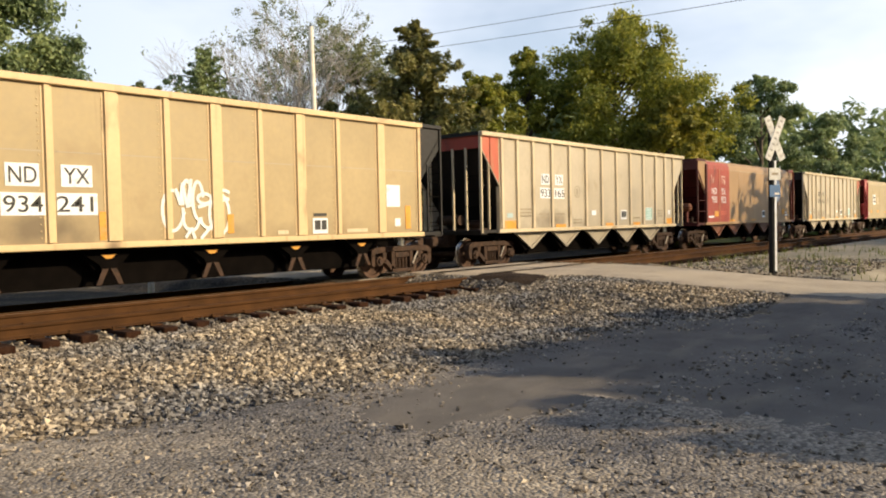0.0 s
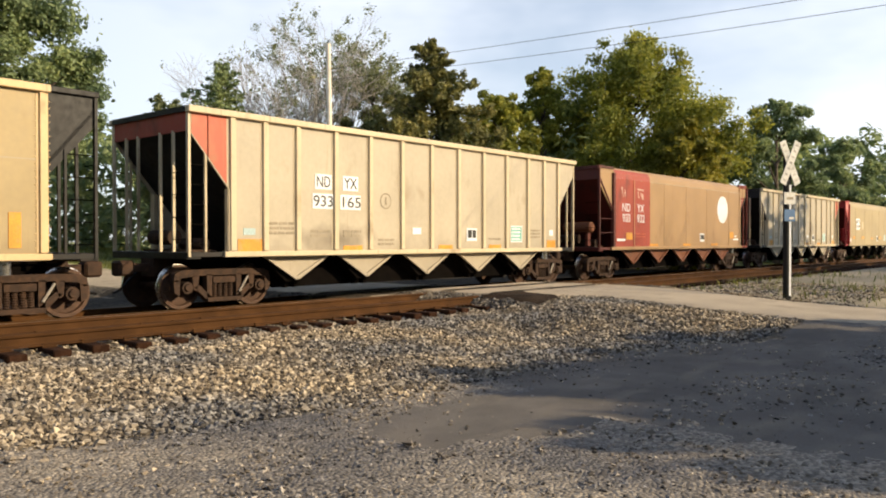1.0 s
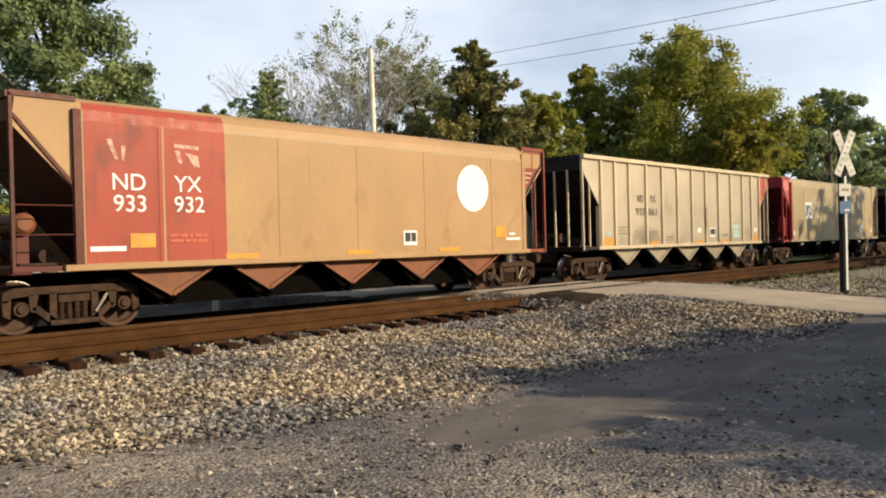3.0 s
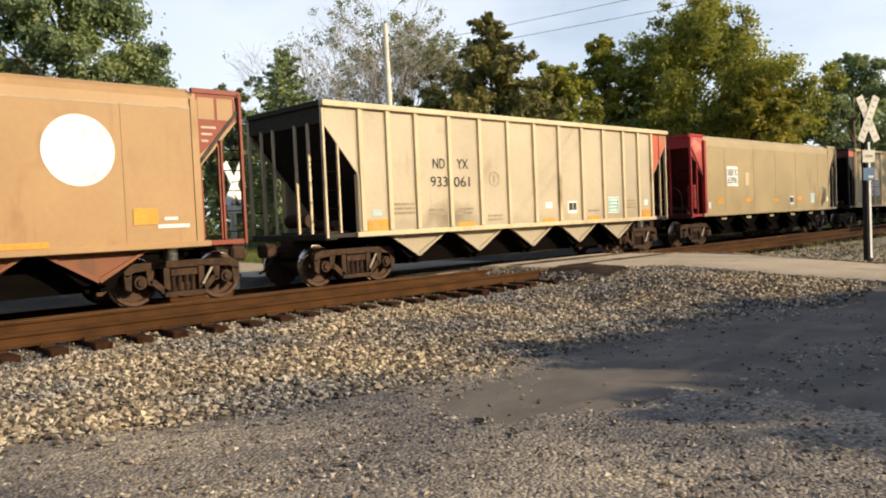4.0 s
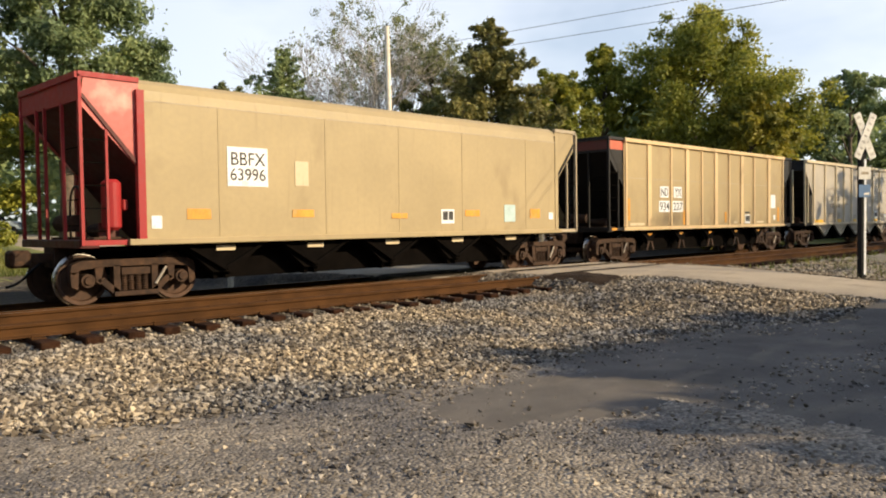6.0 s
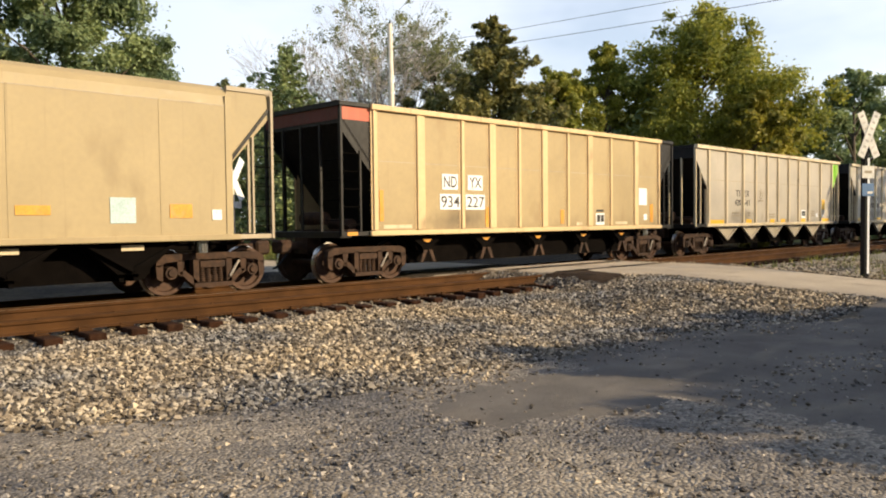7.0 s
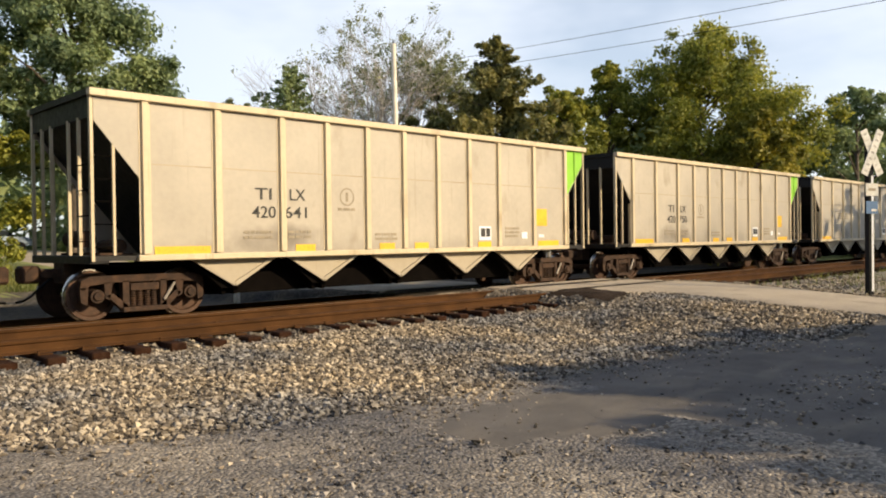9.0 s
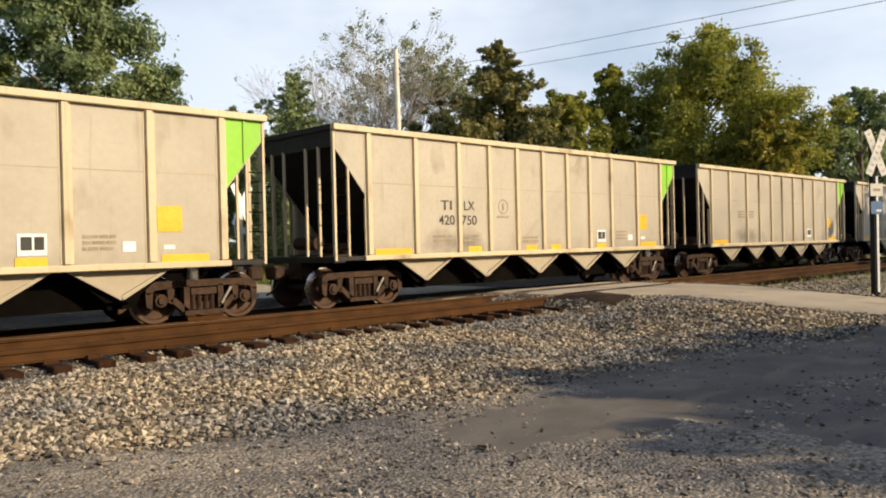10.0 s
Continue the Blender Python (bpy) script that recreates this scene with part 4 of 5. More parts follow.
def brown_car(label, n1, n2, graffiti):
    """Brown ribbed car whose sides stop short of black open ends with a red band."""
    car = tagged(new("hopper_car"), label, "freight car", "cars of the coal train")
    for s in (-1, 1):
        part("side_sheet", shared(("sideC", s), "side_sheet", lambda: Geo().prism([(-6.36, 1.2), (6.36, 1.2), (6.36, 4.0), (-6.36, 4.0)], s * 1.50, s * 1.53), BROWN), car)
        part("top_chord", shared(("chordC", s), "top_chord", lambda: Geo().bbox(-6.42, 6.42, min(s * 1.48, s * 1.62), max(s * 1.48, s * 1.62), 3.97, 4.10, 0.012), BROWN_RIB), car)
        part("side_sill", shared(("ssill", s), "side_sill", lambda: Geo().bbox(-6.45, 6.45, min(s * 1.44, s * 1.59), max(s * 1.44, s * 1.59), 1.085, 1.20, 0.012), BROWN_RIB), car)
        for k, x in enumerate(RIBS_WIDE):
            w = 0.27 if k % 2 else 0.13
            part("rib", shared(("ribC", s, w), "rib", lambda: rib_mesh(w, 0.05, s), BROWN_RIB), car, "", pose(x, 0, 0))
        for e_ in (-1, 1):
            part("end_side_sheet", shared(("esC", s, e_), "end_side_sheet", lambda: Geo().prism([(e_ * 6.36, 4.0), (e_ * 7.25, 4.0), (e_ * 7.25, 3.5), (e_ * 6.36, 2.5)], s * 1.47, s * 1.50), BLACK), car)
            part("end_top_chord", shared(("etC", s, e_), "end_top_chord", lambda: Geo().bbox(min(e_ * 6.42, e_ * 7.3), max(e_ * 6.42, e_ * 7.3), min(s * 1.46, s * 1.56), max(s * 1.46, s * 1.56), 4.0, 4.10, 0.01), BLACK), car)
            part("platform_sill", shared(("psC", s, e_), "platform_sill", lambda: Geo().box(min(e_ * 6.45, e_ * 7.25), max(e_ * 6.45, e_ * 7.25), min(s * 1.44, s * 1.52), max(s * 1.44, s * 1.52), 1.10, 1.19), BLACK), car)
    part("red_band", shared("redbandC", "red_band", lambda: Geo().box(-7.24, -6.40, -1.508, -1.50, 3.70, 3.99), CORAL), car, "coral red band along the top of the black end")
    part("red_end_band", shared("redendC", "red_end_band", lambda: Geo().box(-7.262, -7.252, -1.48, 1.48, 3.70, 3.99), MAROON), car, "dull red band across the end")
    for s in (-1, 1):
        part("end_chord", shared(("echord", s), "end_chord", lambda: Geo().box(min(s * 7.16, s * 7.3), max(s * 7.16, s * 7.3), -1.48, 1.48, 4.0, 4.11), BLACK), car)
        end_gear(car, s, BLACK, 6.70, (-1.5, -0.75, 0.0, 0.75, 1.5), BLACK, BLACK)
    weld_line(car, 2.80)
    underframe(car, spout_bay, SHADED_STEEL)
    for x in (-4.42, -2.24, 0.0, 2.24, 4.36):
        part("orange_label", shared("olab", "orange_label", lambda: Geo().prism([(-0.16, 0.03), (0.16, 0.03), (0.05, -0.05), (-0.05, -0.05)], -0.004, 0.004), ORANGE), car, "", pose(x, -1.306, 0.94))
    def rivet_rows():
        g = Geo()
        for x in (-6.42, -6.18) + tuple(q + d for q in RIBS_WIDE[1:-1] for d in (-0.16,)) + (6.18, 6.42):
            for k in range(22):
                z = 1.3 + k * 0.12
                g.add([(x - 0.016, -1.5385, z), (x, -1.5385, z - 0.016), (x + 0.016, -1.5385, z), (x, -1.5385, z + 0.016), (x, -1.552, z)], [(0, 1, 4), (1, 2, 4), (2, 3, 4), (3, 0, 4)])
        return g
    tagged(part("rivets", shared("rivets", "rivets", rivet_rows, BROWN_RIB), car), kind="stuff")
    plate_on(car, "orange_label", -6.95, 1.145, 0.3, 0.08, ORANGE, "", -1.526)
    marks(car, "ND", "YX", n1, n2, -3.83, -2.90, 2.25, 1.75, 0.40, None, True)
    plate_on(car, "white_placard", 5.30, 2.15, 0.5, 0.56, WHITE)
    plate_on(car, "white_patch", 5.45, 1.47, 0.2, 0.2, WHITE)
    tested_box(car, 2.80, 1.42)
    plate_on(car, "dark_label", 2.80, 1.68, 0.4, 0.07, INK)
    plate_on(car, "orange_patch", -6.10, 1.78, 0.12, 0.72, ORANGE)
    plate_on(car, "orange_patch", -2.45, 1.5, 0.13, 0.52, ORANGE)
    plate_on(car, "orange_patch", 0.85 if not graffiti else 0.32, 1.5, 0.16, 0.4, ORANGE)
    plate_on(car, "orange_patch", 5.85, 1.6, 0.2, 0.6, ORANGE)
    for x, w in ((-5.6, 0.9), (1.7, 0.3), (4.0, 0.7)):
        plate_on(car, "pale_patch", x, 1.29, w, 0.09, TAN_RIB)
    if graffiti:
        loops(car)
    return car


def loops(car):
    """White spray-painted scrawl across two panels."""
    cu = Geo()
    strokes = []
    for cx, cz, rx, rz, a0, a1 in ((-1.02, 1.78, 0.23, 0.40, 0.3, 6.4), (0.05, 1.70, 0.24, 0.42, -1.2, 4.4), (-0.70, 2.05, 0.10, 0.33, -0.6, 3.6), (-0.45, 1.98, 0.12, 0.38, 0.2, 4.6),
                                   (-0.30, 2.02, 0.16, 0.10, 0, 6.2), (0.12, 2.10, 0.20, 0.10, 0.5, 5.2), (-0.62, 1.62, 0.18, 0.24, 2.6, 6.2), (-0.20, 1.62, 0.2, 0.2, 3.1, 6.6)):
        strokes.append([(cx + rx * math.cos(a0 + (a1 - a0) * k / 18), cz + rz * math.sin(a0 + (a1 - a0) * k / 18)) for k in range(19)])
    strokes += [[(-0.95, 2.2), (-0.86, 1.9), (-0.80, 2.32), (-0.70, 1.85), (-0.60, 2.40)], [(-0.75, 1.25), (-0.62, 1.42), (-0.55, 1.22)], [(0.0, 1.85), (-0.12, 1.5), (-0.4, 1.22)], [(-0.45, 1.85), (0.05, 1.98), (0.28, 2.02)]]
    lift = 0.0
    for st_ in strokes:
        for (x0, z0), (x1, z1) in zip(st_, st_[1:]):
            lift += 0.00008
            L_ = math.hypot(x1 - x0, z1 - z0) or 1
            nx, nz = -(z1 - z0) / L_ * 0.034, (x1 - x0) / L_ * 0.034
            ex, ez = (x1 - x0) / L_ * 0.012, (z1 - z0) / L_ * 0.012
            cu.prism([(x0 - ex + nx, z0 - ez + nz), (x0 - ex - nx, z0 - ez - nz), (x1 + ex - nx, z1 + ez - nz), (x1 + ex + nx, z1 + ez + nz)], -1.5395 - lift, -1.531)
    part("graffiti", cu.mesh("graffiti", SPRAY), car, "white looping spray-painted scrawl")


def smooth_car(label, body_mat, end_mat, rim_mat, rear_mat, ys, ladder):
    """Car with plain sides whose upper edge rolls inwards."""
    car = tagged(new("hopper_car"), label, "freight car", "cars of the coal train")
    x0, x1 = -6.18, 6.25
    prof = [(1.53, 1.2), (1.53, 3.72), (1.50, 3.90), (1.42, 4.03), (1.28, 4.12)]
    inner = [(y - 0.03, z - (0.02 if k else 0)) for k, (y, z) in enumerate(prof)]
    for s in (-1, 1):
        def body():
            g = Geo()
            for a_, b_ in zip(prof, prof[1:]):
                g.add([(x0, s * a_[0], a_[1]), (x1, s * a_[0], a_[1]), (x1, s * b_[0], b_[1]), (x0, s * b_[0], b_[1])], [(0, 1, 2, 3) if s < 0 else (3, 2, 1, 0)])
            for a_, b_ in zip(inner, inner[1:]):
                g.add([(x0, s * a_[0], a_[1]), (x1, s * a_[0], a_[1]), (x1, s * b_[0], b_[1]), (x0, s * b_[0], b_[1])], [(3, 2, 1, 0) if s < 0 else (0, 1, 2, 3)])
            return g
        part("side_sheet", shared(("sideB", s), "side_sheet", body, body_mat), car)
        part("corner_sheet", shared(("cornL", s), "corner_sheet", lambda: Geo().prism([(x0, 4.06), (-7.15, 4.06), (-7.22, 3.55), (x0, 2.45)], s * 1.44, s * 1.47), rim_mat), car)
        part("corner_sheet", shared(("cornR", s), "corner_sheet", lambda: Geo().prism([(x1, 4.06), (7.15, 4.06), (7.22, 3.55), (x1, 2.50)], s * 1.44, s * 1.47), body_mat), car)
        part("side_sill", shared(("ssill", s), "side_sill", lambda: Geo().bbox(-6.45, 6.45, min(s * 1.44, s * 1.59), max(s * 1.44, s * 1.59), 1.085, 1.20, 0.012), body_mat), car)
        for px in (-6.86, 6.86):
            part("platform_sill", shared(("psill", s), "platform_sill", lambda: Geo().box(-0.4, 0.4, min(s * 1.44, s * 1.52), max(s * 1.44, s * 1.52), 1.10, 1.19), end_mat if px < 0 else rear_mat), car, "", pose(px, 0, 0))
        for x in (x0, x1):
            part("side_end_post", shared(("sepB", s), "side_end_post", lambda: Geo().box(-0.07, 0.07, min(s * 1.42, s * 1.548), max(s * 1.42, s * 1.548), 1.2, 3.9), end_mat if x < 0 else body_mat), car, "", pose(x, 0, 0))
        part("roof_seam", shared(("rseam", s), "roof_seam", lambda: Geo().box(x0, x1, min(s * 1.53, s * 1.5345), max(s * 1.53, s * 1.5345), 3.70, 3.722), WELD), car)
        for x in (-4.62, -2.05, 0.1, 2.27, 4.85):
            part("seam", shared(("seam", s), "seam", lambda: Geo().box(-0.02, 0.02, min(s * 1.53, s * 1.537), max(s * 1.53, s * 1.537), 1.2, 3.72), body_mat), car, "", pose(x, 0, 0))
        for c0, c1 in ((-7.25, x0), (x1, 7.25)):
            part("corner_chord", shared(("cch", s, c0), "corner_chord", lambda: Geo().box(c0, c1, min(s * 1.40, s * 1.50), max(s * 1.40, s * 1.50), 4.03, 4.12), end_mat if c0 < 0 else rear_mat), car)
    for s in (-1, 1):
        part("end_chord", shared(("echord", s), "end_chord", lambda: Geo().box(min(s * 7.16, s * 7.3), max(s * 7.16, s * 7.3), -1.48, 1.48, 4.0, 4.11), end_mat if s < 0 else rear_mat), car)
        end_gear(car, s, end_mat if s < 0 else rear_mat, 6.80, ys if s < 0 else (-1.5, -0.6, 0.2, 0.8, 1.5), SHADED_RED if s < 0 else BLACK, end_mat if s < 0 else rear_mat, 1.2, ladder or s > 0)
    return car


def shift_new(car, body):
    """Moves the markings to their place between the ends."""
    for o in car.children:
        if o not in body:
            o.location.x -= 0.27


def rust_car(label):
    car = smooth_car(label, RUST_TAN, MAROON, RUST_TAN, DULL_RED, (-1.5, 0.2, 0.8, 1.5), False)
    body = set(car.children)
    part("air_tank", Geo().tube((-6.9, -1.0, 1.92), (-6.9, 0.1, 1.92), 0.19, n=18).tube((-6.9, -1.06, 1.92), (-6.9, -1.0, 1.92), 0.12, 0.19, n=18).mesh("air_tank", RUST_BAY), car, "rusty brown air tank lying across the end")
    for y in (-0.9, -0.1):
        part("tank_stand", Geo().box(-7.0, -6.8, y, y + 0.1, 1.2, 1.75).mesh("tank_stand", MAROON), car)
    body |= set(car.children)
    plate = part("red_panel", shared("redpanel", "red_panel", lambda: Geo().box(-5.80, -3.05, -1.536, -1.531, 1.21, 3.72).add([(-5.80, -1.534, 3.72), (-3.05, -1.534, 3.72), (-3.05, -1.504, 3.905), (-5.80, -1.504, 3.905)], [(0, 1, 2, 3)]).add([(-5.80, -1.504, 3.905), (-3.05, -1.504, 3.905), (-3.05, -1.424, 4.036), (-5.80, -1.424, 4.036)], [(0, 1, 2, 3)]), RED), car, "weathered red panel with white lettering")
    for text, x, z in (("ND", -5.02, 2.52), ("YX", -3.86, 2.52), ("933", -5.0, 2.13), ("932", -3.84, 2.13)):
        writing("lettering", text, 0.43, WHITE, car, x, z, -1.541)
    part("seam", shared("seamred", "seam", lambda: Geo().box(-4.45, -4.40, -1.545, -1.53, 1.2, 3.7), RED), car)
    for name, quads in (("faded_mark", (((-5.42, 3.42), (-5.32, 3.42), (-5.20, 3.06), (-5.27, 3.06)), ((-5.14, 3.32), (-5.06, 3.32), (-5.10, 3.04), (-5.15, 3.04)))),
                        ("faded_mark", (((-4.12, 3.42), (-3.62, 3.40), (-3.62, 3.33), (-4.12, 3.35)), ((-4.12, 3.30), (-4.02, 3.30), (-3.96, 3.06), (-4.04, 3.06)), ((-3.90, 3.26), (-3.64, 3.22), (-3.60, 3.00), (-3.72, 3.00))))):
        g = Geo()
        for q in quads:
            g.prism(list(q), -1.541, -1.5365)
        part(name, g.mesh(name, FADED_WHITE), car, "worn white remains of a mark")
    g = Geo()
    n = 36
    g.add([(4.35 + 0.62 * math.cos(6.28319 * k / n), y, 2.86 + 0.62 * math.sin(6.28319 * k / n)) for y in (-1.538, -1.531) for k in range(n)], [tuple(range(n)), tuple(range(2 * n - 1, n - 1, -1))] + [((k + 1) % n, k, n + k, n + (k + 1) % n) for k in range(n)])
    part("white_disc", g.mesh("white_disc", WHITE), car, "plain white painted disc")
    plate_on(car, "orange_patch", -4.78, 1.60, 0.48, 0.26, ORANGE, "", -1.541)
    plate_on(car, "white_stripe", -5.42, 1.46, 0.64, 0.09, WHITE, "", -1.541)
    plate_on(car, "white_stripe", 6.0, 1.50, 0.62, 0.07, WHITE)
    plate_on(car, "white_stripe", 5.95, 1.64, 0.26, 0.06, WHITE)
    plate_on(car, "orange_patch", 5.47, 1.69, 0.46, 0.30, ORANGE)
    for x in (-2.7, 0.4, 3.4):
        plate_on(car, "orange_stripe", x, 1.26, 0.75, 0.1, ORANGE)
    fine_print(car, -3.85, 1.66, 0.8, 2, CORAL)
    tested_box(car, 2.0, 1.57)
    part("red_corner", shared("redcorner", "red_corner", lambda: Geo().prism([(6.60, 4.02), (7.41, 4.02), (7.47, 3.57), (6.60, 2.82)], -1.477, -1.472), DULL_RED), car, "dull red corner panel")
    for x in (6.80, 7.20):
        plate_on(car, "tan_patch", x, 3.74, 0.34, 0.42, RUST_TAN, "tan square patch", -1.482)
    for k in range(3):
        part("small_lettering", shared(("rc", k), "small_lettering", lambda: Geo().box(6.68, 7.0 - 0.09 * k, -1.480, -1.4775, 3.36 - 0.13 * k, 3.40 - 0.13 * k), TAN), car)
    for text, z in (("NDYX", 3.86), ("933932", 3.70)):
        w = writing("lettering", text, 0.17, WHITE, car, 0, z)
        w.matrix_basis = pose(-6.986, 0.55, z, 90, 0, -90)
    shift_new(car, body)
    underframe(car, v_bay, RUST_BAY)
    return car


def khaki_car(label):
    car = smooth_car(label, KHAKI, BRIGHT_RED, HIGHLIT_FADED_RED, WELD, (-1.5, -0.68, 0.2, 0.62, 1.5), True)
    body = set(car.children)
    tank = part("air_tank", Geo().tube((-6.62, -1.22, 1.42), (-6.62, -1.22, 2.22), 0.17, n=18).tube((-6.62, -1.22, 2.22), (-6.62, -1.22, 2.28), 0.17, 0.10, n=18).tube((-6.62, -1.22, 1.36), (-6.62, -1.22, 1.42), 0.10, 0.17, n=18).mesh("air_tank", BRIGHT_RED, False), car, "upright bright red air tank")
    part("valve", Geo().bbox(-6.44, -6.34, -1.30, -1.14, 1.72, 1.92, 0.02).mesh("valve", BRIGHT_RED), tank)
    part("bracket", Geo().box(-6.80, -6.44, -1.10, -1.04, 1.2, 1.5).mesh("bracket", MAROON), tank)
    hose = Geo()
    for k in range(10):
        a0, a1 = math.pi * k / 10, math.pi * (k + 1) / 10
        hose.tube((-7.05, -0.72 + 0.30 * math.cos(a0), 1.75 + 0.42 * math.sin(a0)), (-7.05, -0.72 + 0.30 * math.cos(a1), 1.75 + 0.42 * math.sin(a1)), 0.022, n=6)
    hose.tube((-7.05, -0.42, 1.75), (-7.05, -0.42, 1.2), 0.022, n=6).tube((-7.05, -1.02, 1.75), (-7.05, -1.02, 1.2), 0.022, n=6)
    part("brake_hose", hose.mesh("brake_hose", BLACK), car, "looped black brake hose")
    body |= set(car.children)
    plate_on(car, "number_panel", -3.72, 2.59, 0.92, 0.78, WHITE, "white panel behind black lettering")
    writing("lettering", "BBFX", 0.37, INK, car, -3.72, 2.62, -1.545, "", 0.78)
    writing("lettering", "63996", 0.34, INK, car, -3.72, 2.32, -1.545, "", 0.80)
    plate_on(car, "pale_patch", -2.42, 2.50, 0.34, 0.52, TAN_RIB)
    for x, z, w, h in ((-4.8, 1.65, 0.5, 0.2), (-2.4, 1.66, 0.55, 0.16), (2.9, 1.66, 0.55, 0.16), (5.5, 1.65, 0.45, 0.26), (0.35, 1.6, 0.5, 0.12)):
        plate_on(car, "orange_patch", x, z, w, h, ORANGE)
    tested_box(car, 1.98, 1.58)
    plate_on(car, "pale_blue_patch", 4.40, 1.66, 0.46, 0.46, PALE_BLUE)
    plate_on(car, "white_patch", -5.65, 1.5, 0.2, 0.24, WHITE)
    plate_on(car, "white_patch", 6.24, 1.58, 0.2, 0.2, WHITE)
    shift_new(car, body)
    underframe(car, v_bay, SHADED_STEEL)
    for x in (-4.42, -2.24, 0.0, 2.24, 4.36):
        plate_on(car, "bay_label", x, 0.98, 0.42, 0.10, TAN_RIB, "", -1.366)
    return car


CARS = []  # a car and its middle along the train, in metres


def make_train():
    CARS.append((brown_car("dusty brown ribbed hopper car with white scrawl and black ends", "934", "241", True), 9.64))
    CARS.append((tan_car_a("pale tan ribbed hopper car with a coral red corner", CORAL, None, "933", "165", True), 26.0))
    CARS.append((rust_car("rusty tan smooth-sided hopper car with red panel and white disc"), 42.27))
    CARS.append((tan_car_a("pale tan ribbed hopper car with a coral red rear corner", None, CORAL, "933", "061", False), 58.77))
    CARS.append((khaki_car("khaki smooth-sided hopper car with bright red ends"), 75.05))
    CARS.append((brown_car("dusty brown ribbed hopper car with black ends and red band", "934", "227", False), 91.32))
    CARS.append((tan_car_b("pale tan ribbed hopper car with a lime green corner", LIME, "420", "641"), 107.53))
    CARS.append((tan_car_b("pale tan ribbed hopper car with a lime green corner", LIME, "420", "750"), 123.79))
    for k in range(3):
        car = ribbed_car("dusty tan ribbed hopper car with a lime green corner", GREY_TAN, TAN_RIB, RIBS_WIDE, None, LIME)
        plate_on(car, "yellow_patch", 5.22, 2.0, 0.48, 0.48, YELLOW)
        plate_on(car, "yellow_stripe", -5.58, 1.27, 1.12, 0.15, YELLOW)
        plate_on(car, "yellow_stripe", 5.52, 1.27, 0.95, 0.15, YELLOW)
        tested_box(car, 2.84, 1.56)
        fine_print(car, -3.8, 2.4, 0.6, 3)
        fine_print(car, -3.0, 2.4, 0.6, 3)
        CARS.append((car, 140.02 + 16.22 * k))


make_train()


# ---- crossing signs ----
def crossbuck(x, y, turn, front):
    z = float(land(x, y)) - 0.05
    top = tagged(new("crossing_sign"), "white crossbuck on a dark post beside the road crossing" if front else "white crossbuck seen from behind, beyond the tracks", "crossing sign", "crossbucks at the crossing")
    top.matrix_basis = pose(x, y, z, 0, 0, turn)
    part("post", Geo().bbox(-0.075, 0.075, -0.065, 0.065, 0, 3.55, 0.012).mesh("post", POST_BLACK if front else POLE_WOOD), top, "dark square post")
    L_, W_ = (0.55, 0.095) if front else (0.72, 0.13)
    for k, ang in enumerate((65, -65) if front else (57, -57)):
        me = Geo().box(-L_, L_, -0.006, 0.006, -W_, W_).mesh("blade", SIGN_WHITE if front else WHITE)
        b = part("blade", me, top, "white reflective blade", pose(0, -0.085 - 0.016 * k, 3.27, 0, ang, 0))
        if front:
            rnd = random.Random(k)
            for j in range(7):
                u = -0.45 + j * 0.15
                part("letter_bar", Geo().box(u - 0.022, u + 0.022, -0.009, -0.0065, -0.04, 0.04).mesh("letter_bar", LETTER_GREY), b)
    if front:
        part("reflector_strip", Geo().box(0.0, 0.055, -0.072, -0.066, 0.15, 2.75).mesh("reflector_strip", WHITE), top, "white reflective strip")
        part("track_count_sign", Geo().box(-0.17, 0.17, -0.085, -0.075, 2.30, 2.58).mesh("track_count_sign", SIGN_WHITE), top, "small white plate")
        part("letter_bar", Geo().box(-0.10, 0.10, -0.09, -0.086, 2.41, 2.47).mesh("letter_bar", FAINT_INK), top)
        blue = part("notice_sign", Geo().box(-0.16, 0.16, -0.085, -0.075, 1.90, 2.18).mesh("notice_sign", SIGN_BLUE), top, "small blue notice plate")
        part("letter_bar", Geo().box(-0.02, 0.12, -0.09, -0.086, 1.95, 2.0).mesh("letter_bar", SIGN_WHITE), blue)
    else:
        part("plate", Geo().box(-0.36, 0.36, -0.085, -0.075, 2.42, 2.62).mesh("plate", SIGN_WHITE), top)
    return top


crossbuck(19.43, 6.0, -28, True)
crossbuck(12.1, 21.0, 22, False)


# ---- poles and wires ----
def utility_pole():
    x, y = 25.1, 28.5
    p = tagged(new("utility_pole"), "tall pale wooden utility pole among the trees", "utility pole")
    p.location = (x, y, -0.4)
    part("shaft", Geo().tube((0, 0, 0), (-0.15, 0, 11.35), 0.17, 0.11, 12).mesh("shaft", POLE_WOOD, True), p)
    part("insulator", Geo().tube((-0.15, 0, 11.35), (-0.15, 0, 11.5), 0.04, 0.03, 8).mesh("insulator", WIRE), p)


utility_pole()


def wire(name, pts, label):
    """A cable through three known places, carried on along the same sag."""
    (y0, z0), (y1, z1), (y2, z2) = pts
    co_ = np.polyfit([y0, y1, y2], [z0, z1, z2], 2)
    g = Geo()
    ys = np.linspace(28.4, -30, 60)
    for ya, yb in zip(ys, ys[1:]):
        g.tube((25.0, ya, float(np.polyval(co_, ya))), (25.0, yb, float(np.polyval(co_, yb))), 0.010, n=5, caps=False)
    tagged(new(name, g.mesh(name, WIRE)), label, "wire")


wire("overhead_wire", ((20.3, 9.34), (13.3, 9.04), (9.0, 8.88)), "dark overhead wire strung across the tracks")
wire("overhead_wire", ((20.3, 8.78), (12.2, 8.43), (7.0, 8.27)), "lower dark overhead wire strung across the tracks")


